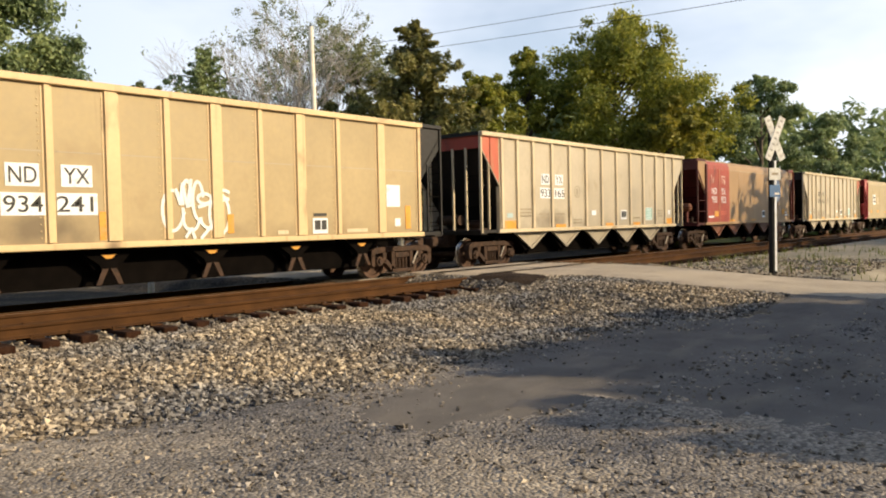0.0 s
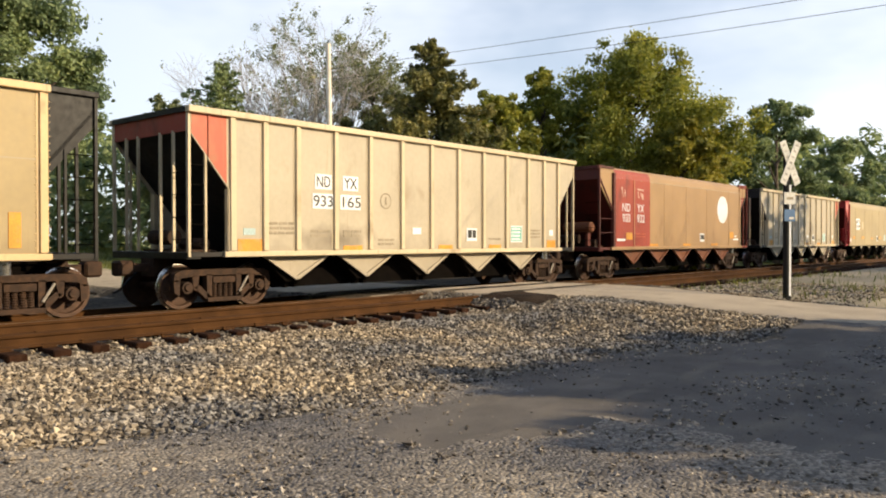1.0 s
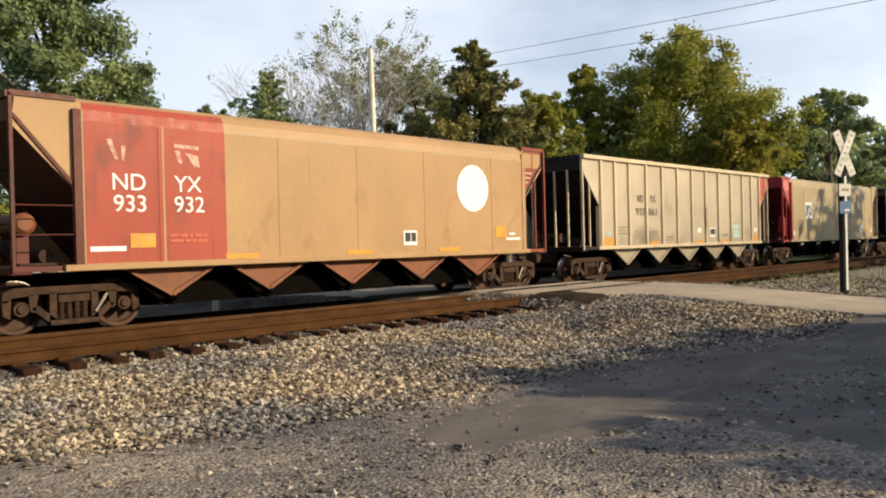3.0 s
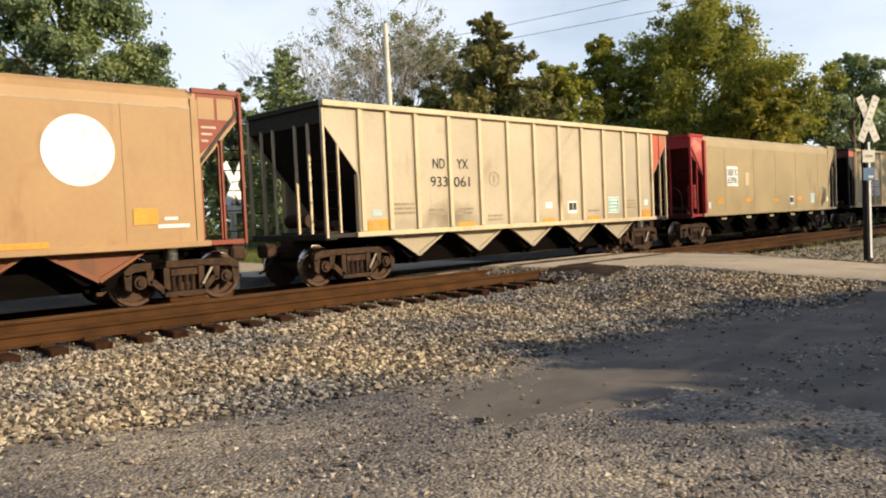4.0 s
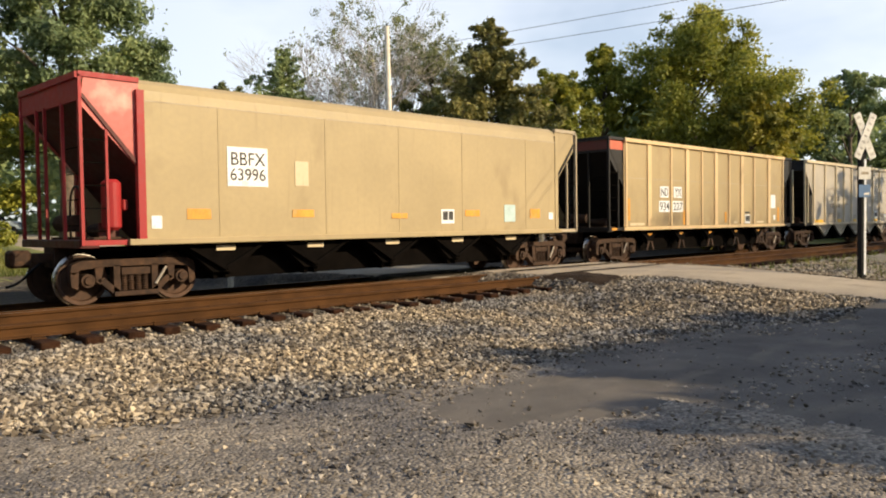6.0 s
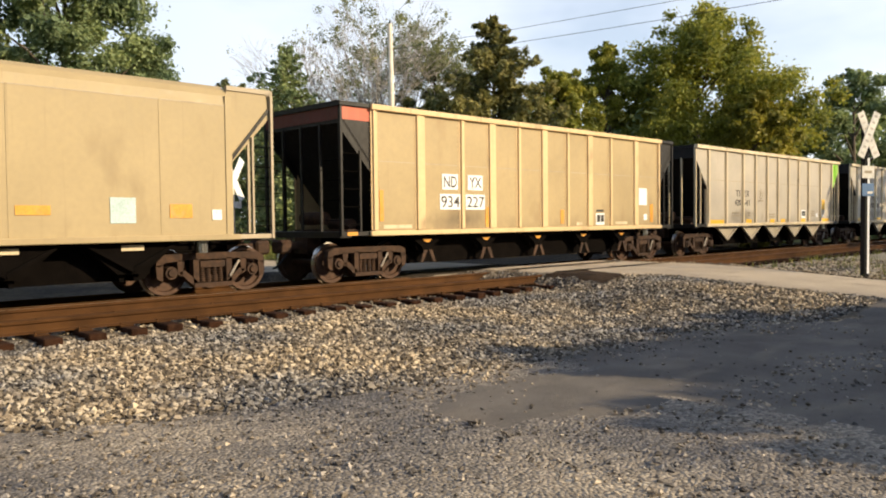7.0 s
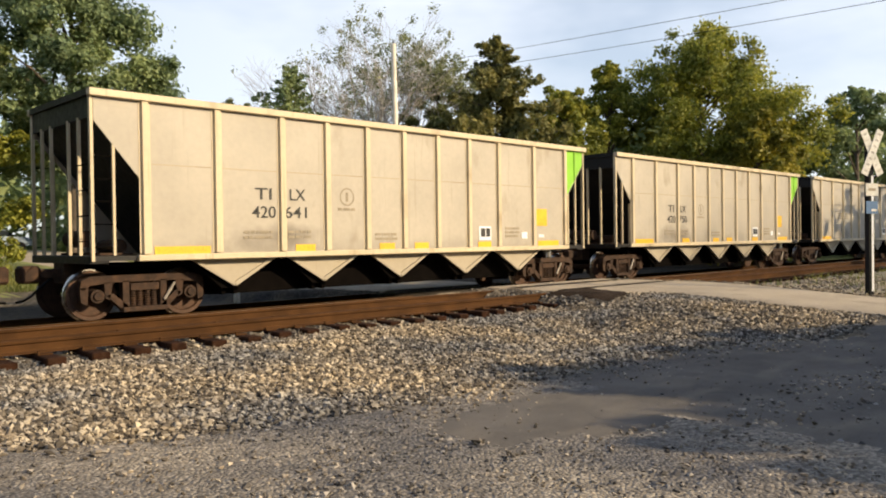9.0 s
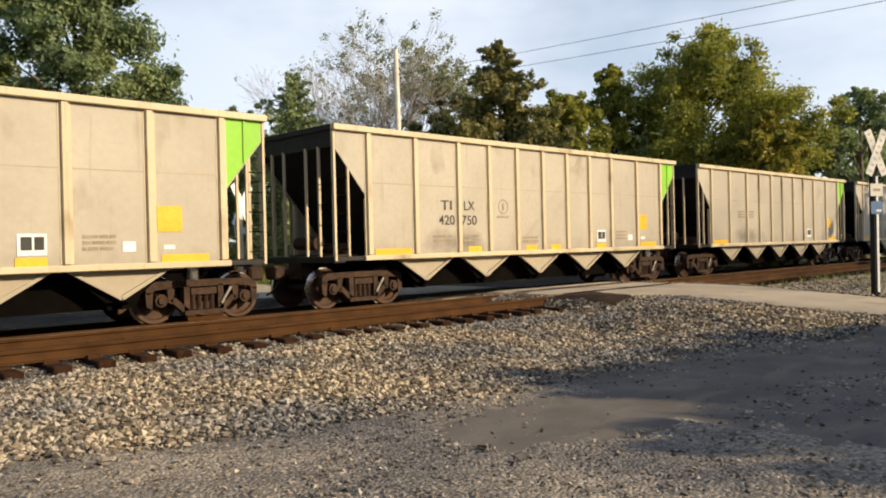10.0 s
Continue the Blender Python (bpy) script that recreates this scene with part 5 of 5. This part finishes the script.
# ---- trees ----
def leaf_mesh(name, centres, radii, count, size, mat, seed, flat=0.8, shell=0.55):
    """Leaves scattered through clumps: folded four-cornered blades."""
    rng = np.random.default_rng(seed)
    centres, radii = np.asarray(centres, float), np.asarray(radii, float)
    p = radii ** 2 / np.sum(radii ** 2)
    k = rng.choice(len(radii), count, p=p)
    d_ = rng.normal(size=(count, 3))
    d_ /= np.linalg.norm(d_, axis=1)[:, None]
    rad = shell + (1 - shell) * rng.random(count)
    rad *= np.where(rng.random(count) < 0.2, 1.0 + 0.5 * rng.random(count), 1.0)
    pos = centres[k] + d_ * (rad * radii[k])[:, None] * np.array([1, 1, flat])
    u = rng.normal(size=(count, 3))
    u /= np.linalg.norm(u, axis=1)[:, None]
    nrm = d_ * 0.7 + rng.normal(size=(count, 3)) * 0.6 + np.array([0, 0, 0.5])
    v = np.cross(nrm, u)
    v /= np.linalg.norm(v, axis=1)[:, None] + 1e-9
    u = np.cross(v, nrm)
    u /= np.linalg.norm(u, axis=1)[:, None] + 1e-9
    nrm /= np.linalg.norm(nrm, axis=1)[:, None]
    sz = size * (0.55 + 0.9 * rng.random(count))[:, None]
    verts = np.stack([pos - u * sz, pos - v * sz * 0.55 + nrm * sz * 0.2, pos + u * sz, pos + v * sz * 0.55 + nrm * sz * 0.2], 1).reshape(-1, 3)
    faces = np.arange(count * 4).reshape(-1, 4)
    tri = np.concatenate([faces[:, [0, 1, 2]], faces[:, [0, 2, 3]]])
    me = bpy.data.meshes.new(name)
    me.from_pydata(verts.tolist(), [], tri.tolist())
    me.materials.append(mat)
    return me


def limb(g, p, q, r0, r1, rnd, bend=0.12):
    p, q = Vector(p), Vector(q)
    L_ = (q - p).length
    mid = p.lerp(q, 0.5) + Vector((rnd.uniform(-1, 1), rnd.uniform(-1, 1), rnd.uniform(-0.2, 0.8))) * L_ * bend
    g.tube(p, mid, r0, (r0 + r1) / 2, 7, False)
    g.tube(mid, q, (r0 + r1) / 2, r1, 7, False)


def broadleaf(x, y, h, width, seed, mat, label, clumps=26, leaves=9000, low=0.25, size=0.26, lean=(0, 0), bark=None, tops=None):
    rnd = random.Random(seed)
    z0 = float(land(x, y)) - 0.1
    t_ = tagged(new("tree"), label, "tree")
    t_.location = (x, y, z0)
    g = Geo()
    r = 0.018 * h + 0.05
    split = h * (low + 0.12)
    limb(g, (0, 0, 0), (rnd.uniform(-0.3, 0.3), rnd.uniform(-0.3, 0.3), split), r * 1.15, r * 0.8, rnd, 0.03)
    limb(g, (0, 0, split), (lean[0] * 0.6, lean[1] * 0.6, h * 0.85), r * 0.8, r * 0.15, rnd, 0.05)
    cs, rs = [], []
    for k in range(clumps):
        f = (k + 0.5) / clumps
        z = h * (low + (0.97 - low) * f)
        prof = math.sin(math.pi * min(1, (f * 0.86 + 0.13)) ** 0.85) ** 0.8
        ang = k * 2.39996 + rnd.uniform(-0.5, 0.5)
        rad = width * prof * rnd.uniform(0.30, 0.92)
        c = (rad * math.cos(ang) + lean[0] * f, rad * math.sin(ang) + lean[1] * f, z)
        cr = width * rnd.uniform(0.15, 0.27) * (0.75 + 0.35 * prof)
        cs.append(c)
        rs.append(cr)
        limb(g, (lean[0] * f * 0.5, lean[1] * f * 0.5, max(split * 0.8, z - rad * 0.7 - 0.5)), c, r * 0.30, r * 0.05, rnd)
        for j in range(3):  # sprays at the outside of the clump
            o = Vector((math.cos(ang) + rnd.gauss(0, 0.6), math.sin(ang) + rnd.gauss(0, 0.6), rnd.gauss(0.35, 0.6))).normalized() * cr * rnd.uniform(0.8, 1.5)
            tip = (c[0] + o.x, c[1] + o.y, c[2] + o.z)
            cs.append(tip)
            rs.append(cr * rnd.uniform(0.3, 0.6))
            g.tube(c, tip, r * 0.05, 0.01, 4, False)
    for c, cr in tops or ():
        cs.append(c)
        rs.append(cr)
    part("trunk", g.mesh("trunk", bark or BARK, True), t_)
    part("crown", leaf_mesh("crown", cs, rs, int(leaves * 3.3), size * 0.54, mat, seed, 0.8, 0.12), t_)
    return t_


def conifer(x, y, h, width, seed, mat, label, leaves=9000, low=0.08, size=0.2):
    rnd = random.Random(seed)
    z0 = float(land(x, y)) - 0.1
    t_ = tagged(new("conifer"), label, "tree")
    t_.location = (x, y, z0)
    g = Geo().tube((0, 0, 0), (0, 0, h * 0.97), 0.02 * h, 0.02, 8, False)
    cs, rs = [], []
    n = int(h * 8)
    for k in range(n):
        f = k / n
        z = h * (low + (0.99 - low) * f)
        w = width * (1 - f) ** 0.62 * rnd.uniform(0.5, 1.12)
        a_ = k * 2.39996 + rnd.uniform(-0.6, 0.6)
        c = (w * math.cos(a_), w * math.sin(a_), z + 0.12 * w)
        for u in (0.35, 0.7, 1.0):
            cs.append((c[0] * u, c[1] * u, z + 0.12 * w * u))
            rs.append((0.16 + 0.13 * w) * (1.3 - 0.7 * u))
        g.tube((0, 0, z - 0.1 * w), c, 0.05, 0.015, 5, False)
    part("trunk", g.mesh("trunk", BARK, True), t_)
    part("crown", leaf_mesh("crown", cs, rs, int(leaves * 1.8), size * 0.7, mat, seed, 1.1, 0.15), t_)
    return t_


def bare_tree(x, y, h, width, seed, label, leaves=2200):
    """A thinly leaved tree: forked grey limbs and twigs."""
    rnd = random.Random(seed)
    z0 = float(land(x, y)) - 0.1
    t_ = tagged(new("tree"), label, "tree")
    t_.location = (x, y, z0)
    g = Geo()
    tips = []

    def grow(p, d_, L_, r, depth):
        q = p + d_ * L_
        limb(g, p, q, r, r * 0.65, rnd, 0.06)
        if depth == 0:
            tips.append(q)
            return
        for k in range(3 if depth > 1 else 4):
            nd = (d_ + Vector((rnd.gauss(0, 1), rnd.gauss(0, 1), rnd.gauss(0.25, 0.5))) * 0.42).normalized()
            grow(q.lerp(p, rnd.uniform(0, 0.35)), nd, L_ * rnd.uniform(0.6, 0.8), r * 0.55, depth - 1)

    for k in range(6):
        a_ = k * 1.05 + rnd.uniform(-0.3, 0.3)
        d_ = Vector((math.cos(a_) * width / h * 0.8, math.sin(a_) * width / h * 0.8, 1)).normalized()
        grow(Vector((0, 0, h * 0.05)), d_, h * 0.36, 0.10 + 0.05 * rnd.random(), 5)
    part("trunk", g.mesh("trunk", PALE_BARK, True), t_, "grey forked limbs and bare twigs")
    pick = rnd.sample(tips, min(len(tips), 300))
    part("crown", leaf_mesh("crown", [p[:] for p in pick], [0.5] * len(pick), leaves, 0.085, LEAF_PALE, seed, 1.0, 0.1), t_, "sparse pale leaves")


def shade_tree(x, y, h, seed, leaves=2000, k_=1.0):
    """A tall tree added out of view, whose even, open canopy thins the sun."""
    rnd = random.Random(seed)
    t_ = tagged(new("tree"), "unseen open-crowned tree added to thin the sunlight", "tree")
    t_.location = (x, y, -0.1)
    g = Geo().tube((0, 0, 0), (0, 0, h * 0.9), 0.13, 0.03, 9, False)
    cs = []
    for k in range(180):
        f = (k + 0.5) / 180
        a_, r_ = k * 2.39996, 5.2 * k_ * math.sqrt(rnd.random())
        c = (r_ * math.cos(a_), r_ * math.sin(a_), h * (0.28 + 0.66 * f))
        cs.append(c)
        if k % 12 == 0:
            limb(g, (0, 0, c[2] - 2.0), c, 0.03, 0.01, rnd)
    part("trunk", g.mesh("trunk", BARK, True), t_)
    part("crown", leaf_mesh("crown", cs, [2.8 * k_] * len(cs), leaves * 5, 0.048, LEAF_GREEN, seed, 1.0, 0.5), t_)


def at(az, dist):
    return dist * math.sin(radians(az)), dist * math.cos(radians(az))


def make_trees():
    broadleaf(*at(19.6, 40), 15.6, 4.1, 11, LEAF_DARK, "tall dark green broadleaf tree beyond the tracks", 46, 24000, 0.30, 0.22,
              tops=(((3.2, -1.1, 9.6), 1.35), ((2.4, -0.8, 11.6), 1.5), ((1.2, -0.4, 13.8), 1.4), ((-2.4, 0.8, 13.0), 1.5), ((-3.3, 1.1, 10.8), 1.4), ((0, 0, 15.0), 1.1), ((3.9, -1.3, 8.6), 0.9)))
    broadleaf(*at(12.6, 38), 9.6, 3.6, 12, LEAF_GREEN, "green broadleaf tree at the edge of the grass", 24, 9000, 0.12, 0.24)
    broadleaf(*at(6.0, 44), 11.0, 4.4, 13, LEAF_GREEN, "green broadleaf tree at the edge of the grass", 22, 8000, 0.15, 0.28)
    conifer(*at(33.9, 50), 12.5, 5.6, 14, LEAF_DARK, "small pointed green cedar beyond the tracks", 11000)
    broadleaf(*at(30.0, 62), 11.6, 3.2, 27, LEAF_PALE, "low olive broadleaf tree far beyond the tracks", 20, 5000, 0.2, 0.26)
    bare_tree(*at(38.9, 52), 14.6, 2.9, 15, "thinly leaved grey tree with bare limbs", 1500)
    bare_tree(*at(41.6, 56), 15.8, 3.6, 16, "thinly leaved grey tree with bare limbs", 16000)
    broadleaf(*at(44.4, 54), 13.0, 3.2, 17, LEAF_PALE, "pale green airy broadleaf tree", 22, 6500, 0.3, 0.22)
    conifer(*at(48.6, 48), 14.3, 6.2, 18, LEAF_CONIFER, "tall dark cedar with a ragged pointed top", 36000)
    broadleaf(*at(53.4, 52), 11.6, 3.4, 19, LEAF_GREEN, "green broadleaf tree with sunlit leaves", 54, 11000, 0.15, 0.24)
    broadleaf(*at(56.6, 58), 14.6, 3.1, 20, LEAF_GREEN, "slim green broadleaf tree with sunlit leaves", 60, 10000, 0.1, 0.24)
    broadleaf(*at(62.7, 60), 15.8, 8.2, 21, LEAF_GREEN, "large green broadleaf tree with a sunlit crown", 80, 34000, 0.12, 0.25,
              tops=(((0.6, 0.5, 15.4), 1.3), ((0.8, 0.2, 16.6), 0.75), ((0.9, 0.1, 17.3), 0.35), ((2.6, -1.0, 14.2), 1.5), ((2.5, -4.7, 11.4), 1.7), ((3.1, -6.0, 9.3), 1.7), ((-1.9, 3.6, 14.0), 1.5), ((1.7, -3.2, 13.2), 1.5)))
    broadleaf(*at(66.2, 54), 9.6, 4.2, 22, LEAF_YELLOW, "yellow-green bushy tree in the sun", 34, 15000, 0.05, 0.25)
    broadleaf(*at(72.2, 74), 14.4, 4.6, 23, LEAF_DARK, "dark green rounded broadleaf tree", 28, 12000, 0.12, 0.28)
    broadleaf(*at(76.0, 84), 11.6, 4.6, 24, LEAF_DARK, "dark green broadleaf tree beside the track", 24, 9000, 0.05, 0.3)
    broadleaf(*at(79.3, 105), 11.4, 5.2, 25, LEAF_GREEN, "green broadleaf tree far along the track", 22, 7000, 0.05, 0.36)
    broadleaf(*at(81.6, 130), 11.5, 6.0, 26, LEAF_GREEN, "green broadleaf tree far along the track", 20, 6000, 0.05, 0.42)
    # the row that stands behind the viewer and shades the lot
    for k, (x, h, w) in enumerate(((1.5, 9.4, 3.4), (7.0, 9.8, 3.4), (9.3, 8.4, 2.2), (19.0, 9.2, 2.8), (22.6, 9.7, 3.2), (28.0, 6.6, 3.2))):
        broadleaf(x, -14.0 + (k % 2) * 1.5, h, w, 40 + k, LEAF_GREEN, "green broadleaf tree shading the gravel lot", 24, 5600, 0.34, 0.27)
    # tall thin trees added out of view farther along, to half shade the train there
    for k, (x, h) in enumerate(((40.6, 16.2), (46.0, 17.0), (54.0, 18.5), (62.0, 18.5))):
        shade_tree(x, -13.0, h, 70 + k, 3400)
    # a smaller one, also added unseen, to dapple the sun on the lot
    shade_tree(14.4, -13.6, 7.6, 77, 650, 0.55)
    # low trees beside the lot, added out of view to shade its right side
    for k, (x, y, h) in enumerate(((12.2, -6.9, 4.8), (14.5, -6.6, 6.0), (18.2, -6.2, 5.7))):
        broadleaf(x, y, h, 3.0, 80 + k, LEAF_GREEN, "unseen low green tree added to shade the gravel lot", 26, 5200, 0.2, 0.24)
    # thickets under and behind the trees
    rng = np.random.default_rng(9)
    cs, rs = [], []
    for az in np.arange(2, 84, 1.1):
        d_ = 64 + rng.uniform(-6, 14) + max(0, az - 60) * 1.6
        x, y = at(az, d_)
        top = 1.6 + d_ * math.tan(radians(8.2 if az < 30 else 7.3)) * rng.uniform(0.75, 1.0)
        z = 0.5
        while z < top:
            cs.append((x + rng.uniform(-2, 2), y + rng.uniform(-2, 2), z))
            rs.append(rng.uniform(1.3, 2.2))
            z += 1.5
    for az in np.arange(-272, 2, 2.0):  # ring round the lot and behind it, added unseen to block low sky light
        d_ = (52 if az < -90 else 34) + rng.uniform(-3, 6)
        x, y = at(az, d_)
        for z in np.arange(0.5, 15 if az > -170 else 11, 2.1):
            cs.append((x + rng.uniform(-2, 2), y + rng.uniform(-2, 2), z))
            rs.append(rng.uniform(1.8, 2.6))
    ob = new("woods", leaf_mesh("woods", cs, rs, 130000, 0.42, LEAF_DARK, 3))
    tagged(ob, "dark green thicket behind the trees, with an unseen ring that cuts sky light", "woods", kind="stuff")


make_trees()


# ---- loose stones ----
def stone_field(name, n, place, size, mat, label, seed, flat=0.7, sink=0.25):
    """Angular chips of stone lying on the ground."""
    rng = np.random.default_rng(seed)
    x, y = place(rng, n)
    n = len(x)
    z = land(x, y)
    base = np.array([(1, 0, 0), (0, 1, 0), (-1, 0, 0), (0, -1, 0), (0, 0, 1), (0, 0, -1)], float)
    faces = np.array([(0, 1, 4), (1, 2, 4), (2, 3, 4), (3, 0, 4), (1, 0, 5), (2, 1, 5), (3, 2, 5), (0, 3, 5)])
    s = size[0] + (size[1] - size[0]) * rng.random(n) ** 2.2
    v = base[None] * (0.6 + 0.6 * rng.random((n, 6, 1))) + rng.normal(0, 0.16, (n, 6, 3))
    v[:, :, 2] *= flat
    a_ = rng.random(n) * 6.283
    t_ = rng.normal(0, 0.45, n)
    c, s_ = np.cos(a_), np.sin(a_)
    X = v[:, :, 0] * c[:, None] - v[:, :, 1] * s_[:, None]
    Y = v[:, :, 0] * s_[:, None] + v[:, :, 1] * c[:, None]
    Z = v[:, :, 2]
    X, Z = X * np.cos(t_)[:, None] - Z * np.sin(t_)[:, None], X * np.sin(t_)[:, None] + Z * np.cos(t_)[:, None]
    P = np.stack([X, Y, Z], -1) * s[:, None, None]
    P += np.stack([x, y, z + s * sink], -1)[:, None, :]
    F = (faces[None] + (np.arange(n) * 6)[:, None, None]).reshape(-1, 3)
    me = bpy.data.meshes.new(name)
    me.from_pydata(P.reshape(-1, 3).tolist(), [], F.tolist())
    me.materials.append(mat)
    tagged(new(name, me), label, "stones", kind="stuff")


def on_road(x, y):
    left = 15.3 - 1.6 * smooth(y, 8.6, 9.8)
    return ((x > left) & (x < 19.1)) | ((x > 13.4) & (x < 14.3 + 0.5 * (y - 9.0)) & (y > 9.05) & (y < 10.5))


def slope_place(rng, n):
    x = 0.3 + 26 * rng.random(n) ** 1.5
    y = 4.4 + 5.85 * rng.random(n)
    keep_ = ~on_road(x, y) & (y > toe(x) + 0.16 * rng.normal(0, 1, n)) & ~((x > 19.5) & (rng.random(n) < 0.7))
    return x[keep_], y[keep_]


def bed_place(rng, n):
    x = 0.5 + 40 * rng.random(n) ** 1.3
    y = 9.9 + 3.5 * rng.random(n)
    keep_ = ~on_road(x, y)
    return x[keep_], y[keep_]


def shaded_place(rng, n):
    x = 0.5 + 40 * rng.random(n) ** 1.3
    y = 13.3 + 5.0 * rng.random(n)
    keep_ = ~on_road(x, y)
    return x[keep_], y[keep_]


def lot_place(rng, n):
    x = 0.4 + 15 * rng.random(n) ** 1.4
    y = 0.9 + 6.4 * rng.random(n) ** 0.9
    packed = (x > 4.6) & (np.abs(y - lane_mid(x)) < 0.75 + 0.15 * rng.normal(0, 1, n))
    dirt = (x > 6.2) & (y < lane_mid(x)) | (x > 7.4) & (y > lane_mid(x)) & (rng.random(n) < 0.75)
    # washed-out dusty patches among the stones
    dusty = np.sin(1.7 * x + 0.9 * y + 1.1 * np.sin(0.8 * y)) + np.sin(0.7 * x - 2.3 * y + 1.3 * np.sin(1.1 * x)) > 0.15
    keep_ = ~on_road(x, y) & (~dusty | (rng.random(n) < 0.35)) & (~packed | (rng.random(n) < 0.10)) & (~dirt | (rng.random(n) < 0.6))
    return x[keep_], y[keep_]


stone_field("ballast_stones", 105000, slope_place, (0.015, 0.052), STONE_BALLAST, "loose grey and tan ballast stones on the track shoulder", 1)
# stones coloured dark for the shade below the cars
stone_field("dusty_track_stones", 7000, shaded_place, (0.02, 0.05), STONE_SHADED, "ballast stones under the train, coloured dark for its shade", 8)
stone_field("track_stones", 11000, bed_place, (0.02, 0.05), STONE_BALLAST, "loose ballast stones between the rails", 2)
stone_field("lot_stones", 34000, lot_place, (0.006, 0.032), STONE_LOT, "small loose stones on the gravel lot", 3, 0.6, 0.15)
stone_field("larger_lot_stones", 260, lot_place, (0.028, 0.06), STONE_LOT, "scattered larger stones on the gravel lot", 12, 0.55, 0.1)


# ---- grass ----
def grass(name, n, place, h, label, seed):
    rng = np.random.default_rng(seed)
    x, y = place(rng, n)
    n = len(x)
    z = land(x, y)
    a_ = rng.random(n) * 6.283
    w = 0.012 + 0.014 * rng.random(n)
    hh = h * (0.5 + rng.random(n))
    lx, ly = rng.normal(0, 0.3, n) * hh, rng.normal(0, 0.3, n) * hh
    P = np.stack([np.stack([x - w * np.cos(a_), y - w * np.sin(a_), z - 0.02], -1), np.stack([x + w * np.cos(a_), y + w * np.sin(a_), z - 0.02], -1), np.stack([x + lx, y + ly, z + hh], -1)], 1)
    me = bpy.data.meshes.new(name)
    me.from_pydata(P.reshape(-1, 3).tolist(), [], np.arange(3 * n).reshape(-1, 3).tolist())
    me.materials.append(GRASS_LEAF)
    tagged(new(name, me), label, "grass", kind="stuff")


def bank_place(rng, n):
    c = rng.random((60, 2)) * np.array([16, 6.5]) + np.array([19.8, 3.2])
    k = rng.integers(0, 60, n)
    return c[k, 0] + rng.normal(0, 0.5, n), c[k, 1] + rng.normal(0, 0.35, n)


def field_place(rng, n):
    x, y = 2 + 30 * rng.random(n), 33.0 + 34 * rng.random(n) ** 1.5
    keep_ = ~((x > 13) & (x < 19.5))
    return x[keep_], y[keep_]


grass("bank_grass", 800, bank_place, 0.16, "dry grass tufts on the sandy bank beside the road", 5)
grass("field_grass", 30000, field_place, 0.28, "sunlit rough grass beyond the tracks", 6)


# ---- parked car far behind the train ----
def parked_car():
    x, y = 15.6, 58.0
    c = tagged(new("parked_car"), "small silver-blue parked car under distant trees", "car")
    c.matrix_basis = pose(x, y, float(land(x, y)), 0, 0, 8)
    part("body", Geo().prism([(-2.1, 0.35), (2.1, 0.35), (2.15, 0.7), (1.9, 0.9), (1.1, 0.98), (-1.7, 1.0), (-2.1, 0.85)], -0.85, 0.85).mesh("body", CAR_BLUE), c)
    part("cabin", Geo().prism([(1.15, 0.97), (0.45, 1.4), (-1.1, 1.42), (-1.7, 1.0)], -0.74, 0.74).mesh("cabin", CAR_GLASS), c)
    part("roof", Geo().prism([(0.5, 1.39), (-1.1, 1.41), (-1.05, 1.46), (0.4, 1.44)], -0.74, 0.74).mesh("roof", CAR_BLUE), c)
    for wx in (-1.3, 1.3):
        for s in (-0.8, 0.8):
            part("wheel", shared("carwheel", "wheel", lambda: Geo().tube((0, -0.1, 0), (0, 0.1, 0), 0.32, n=16), BLACK), c, "", pose(wx, s, 0.32))


parked_car()


# ---- what moves ----
def rolled(t):
    ts, ds = zip(*ROLLED)
    return float(np.interp(t, ts, ds))


def motions():
    for car, mid in CARS:
        walk(car, [(t, pose(mid - d_, TRAIN_Y, RAIL_T)) for t, d_ in ROLLED])
    steps = [k / FPS for k in range(0, int(10 * FPS) + 1)]
    turn = [(t, math.degrees(rolled(t) / 0.46)) for t in steps]
    for w, wx in WHEELSETS:
        walk(w, [(t, pose(wx, 0, 0.462, 0, -a_, 0)) for t, a_ in turn])


motions()
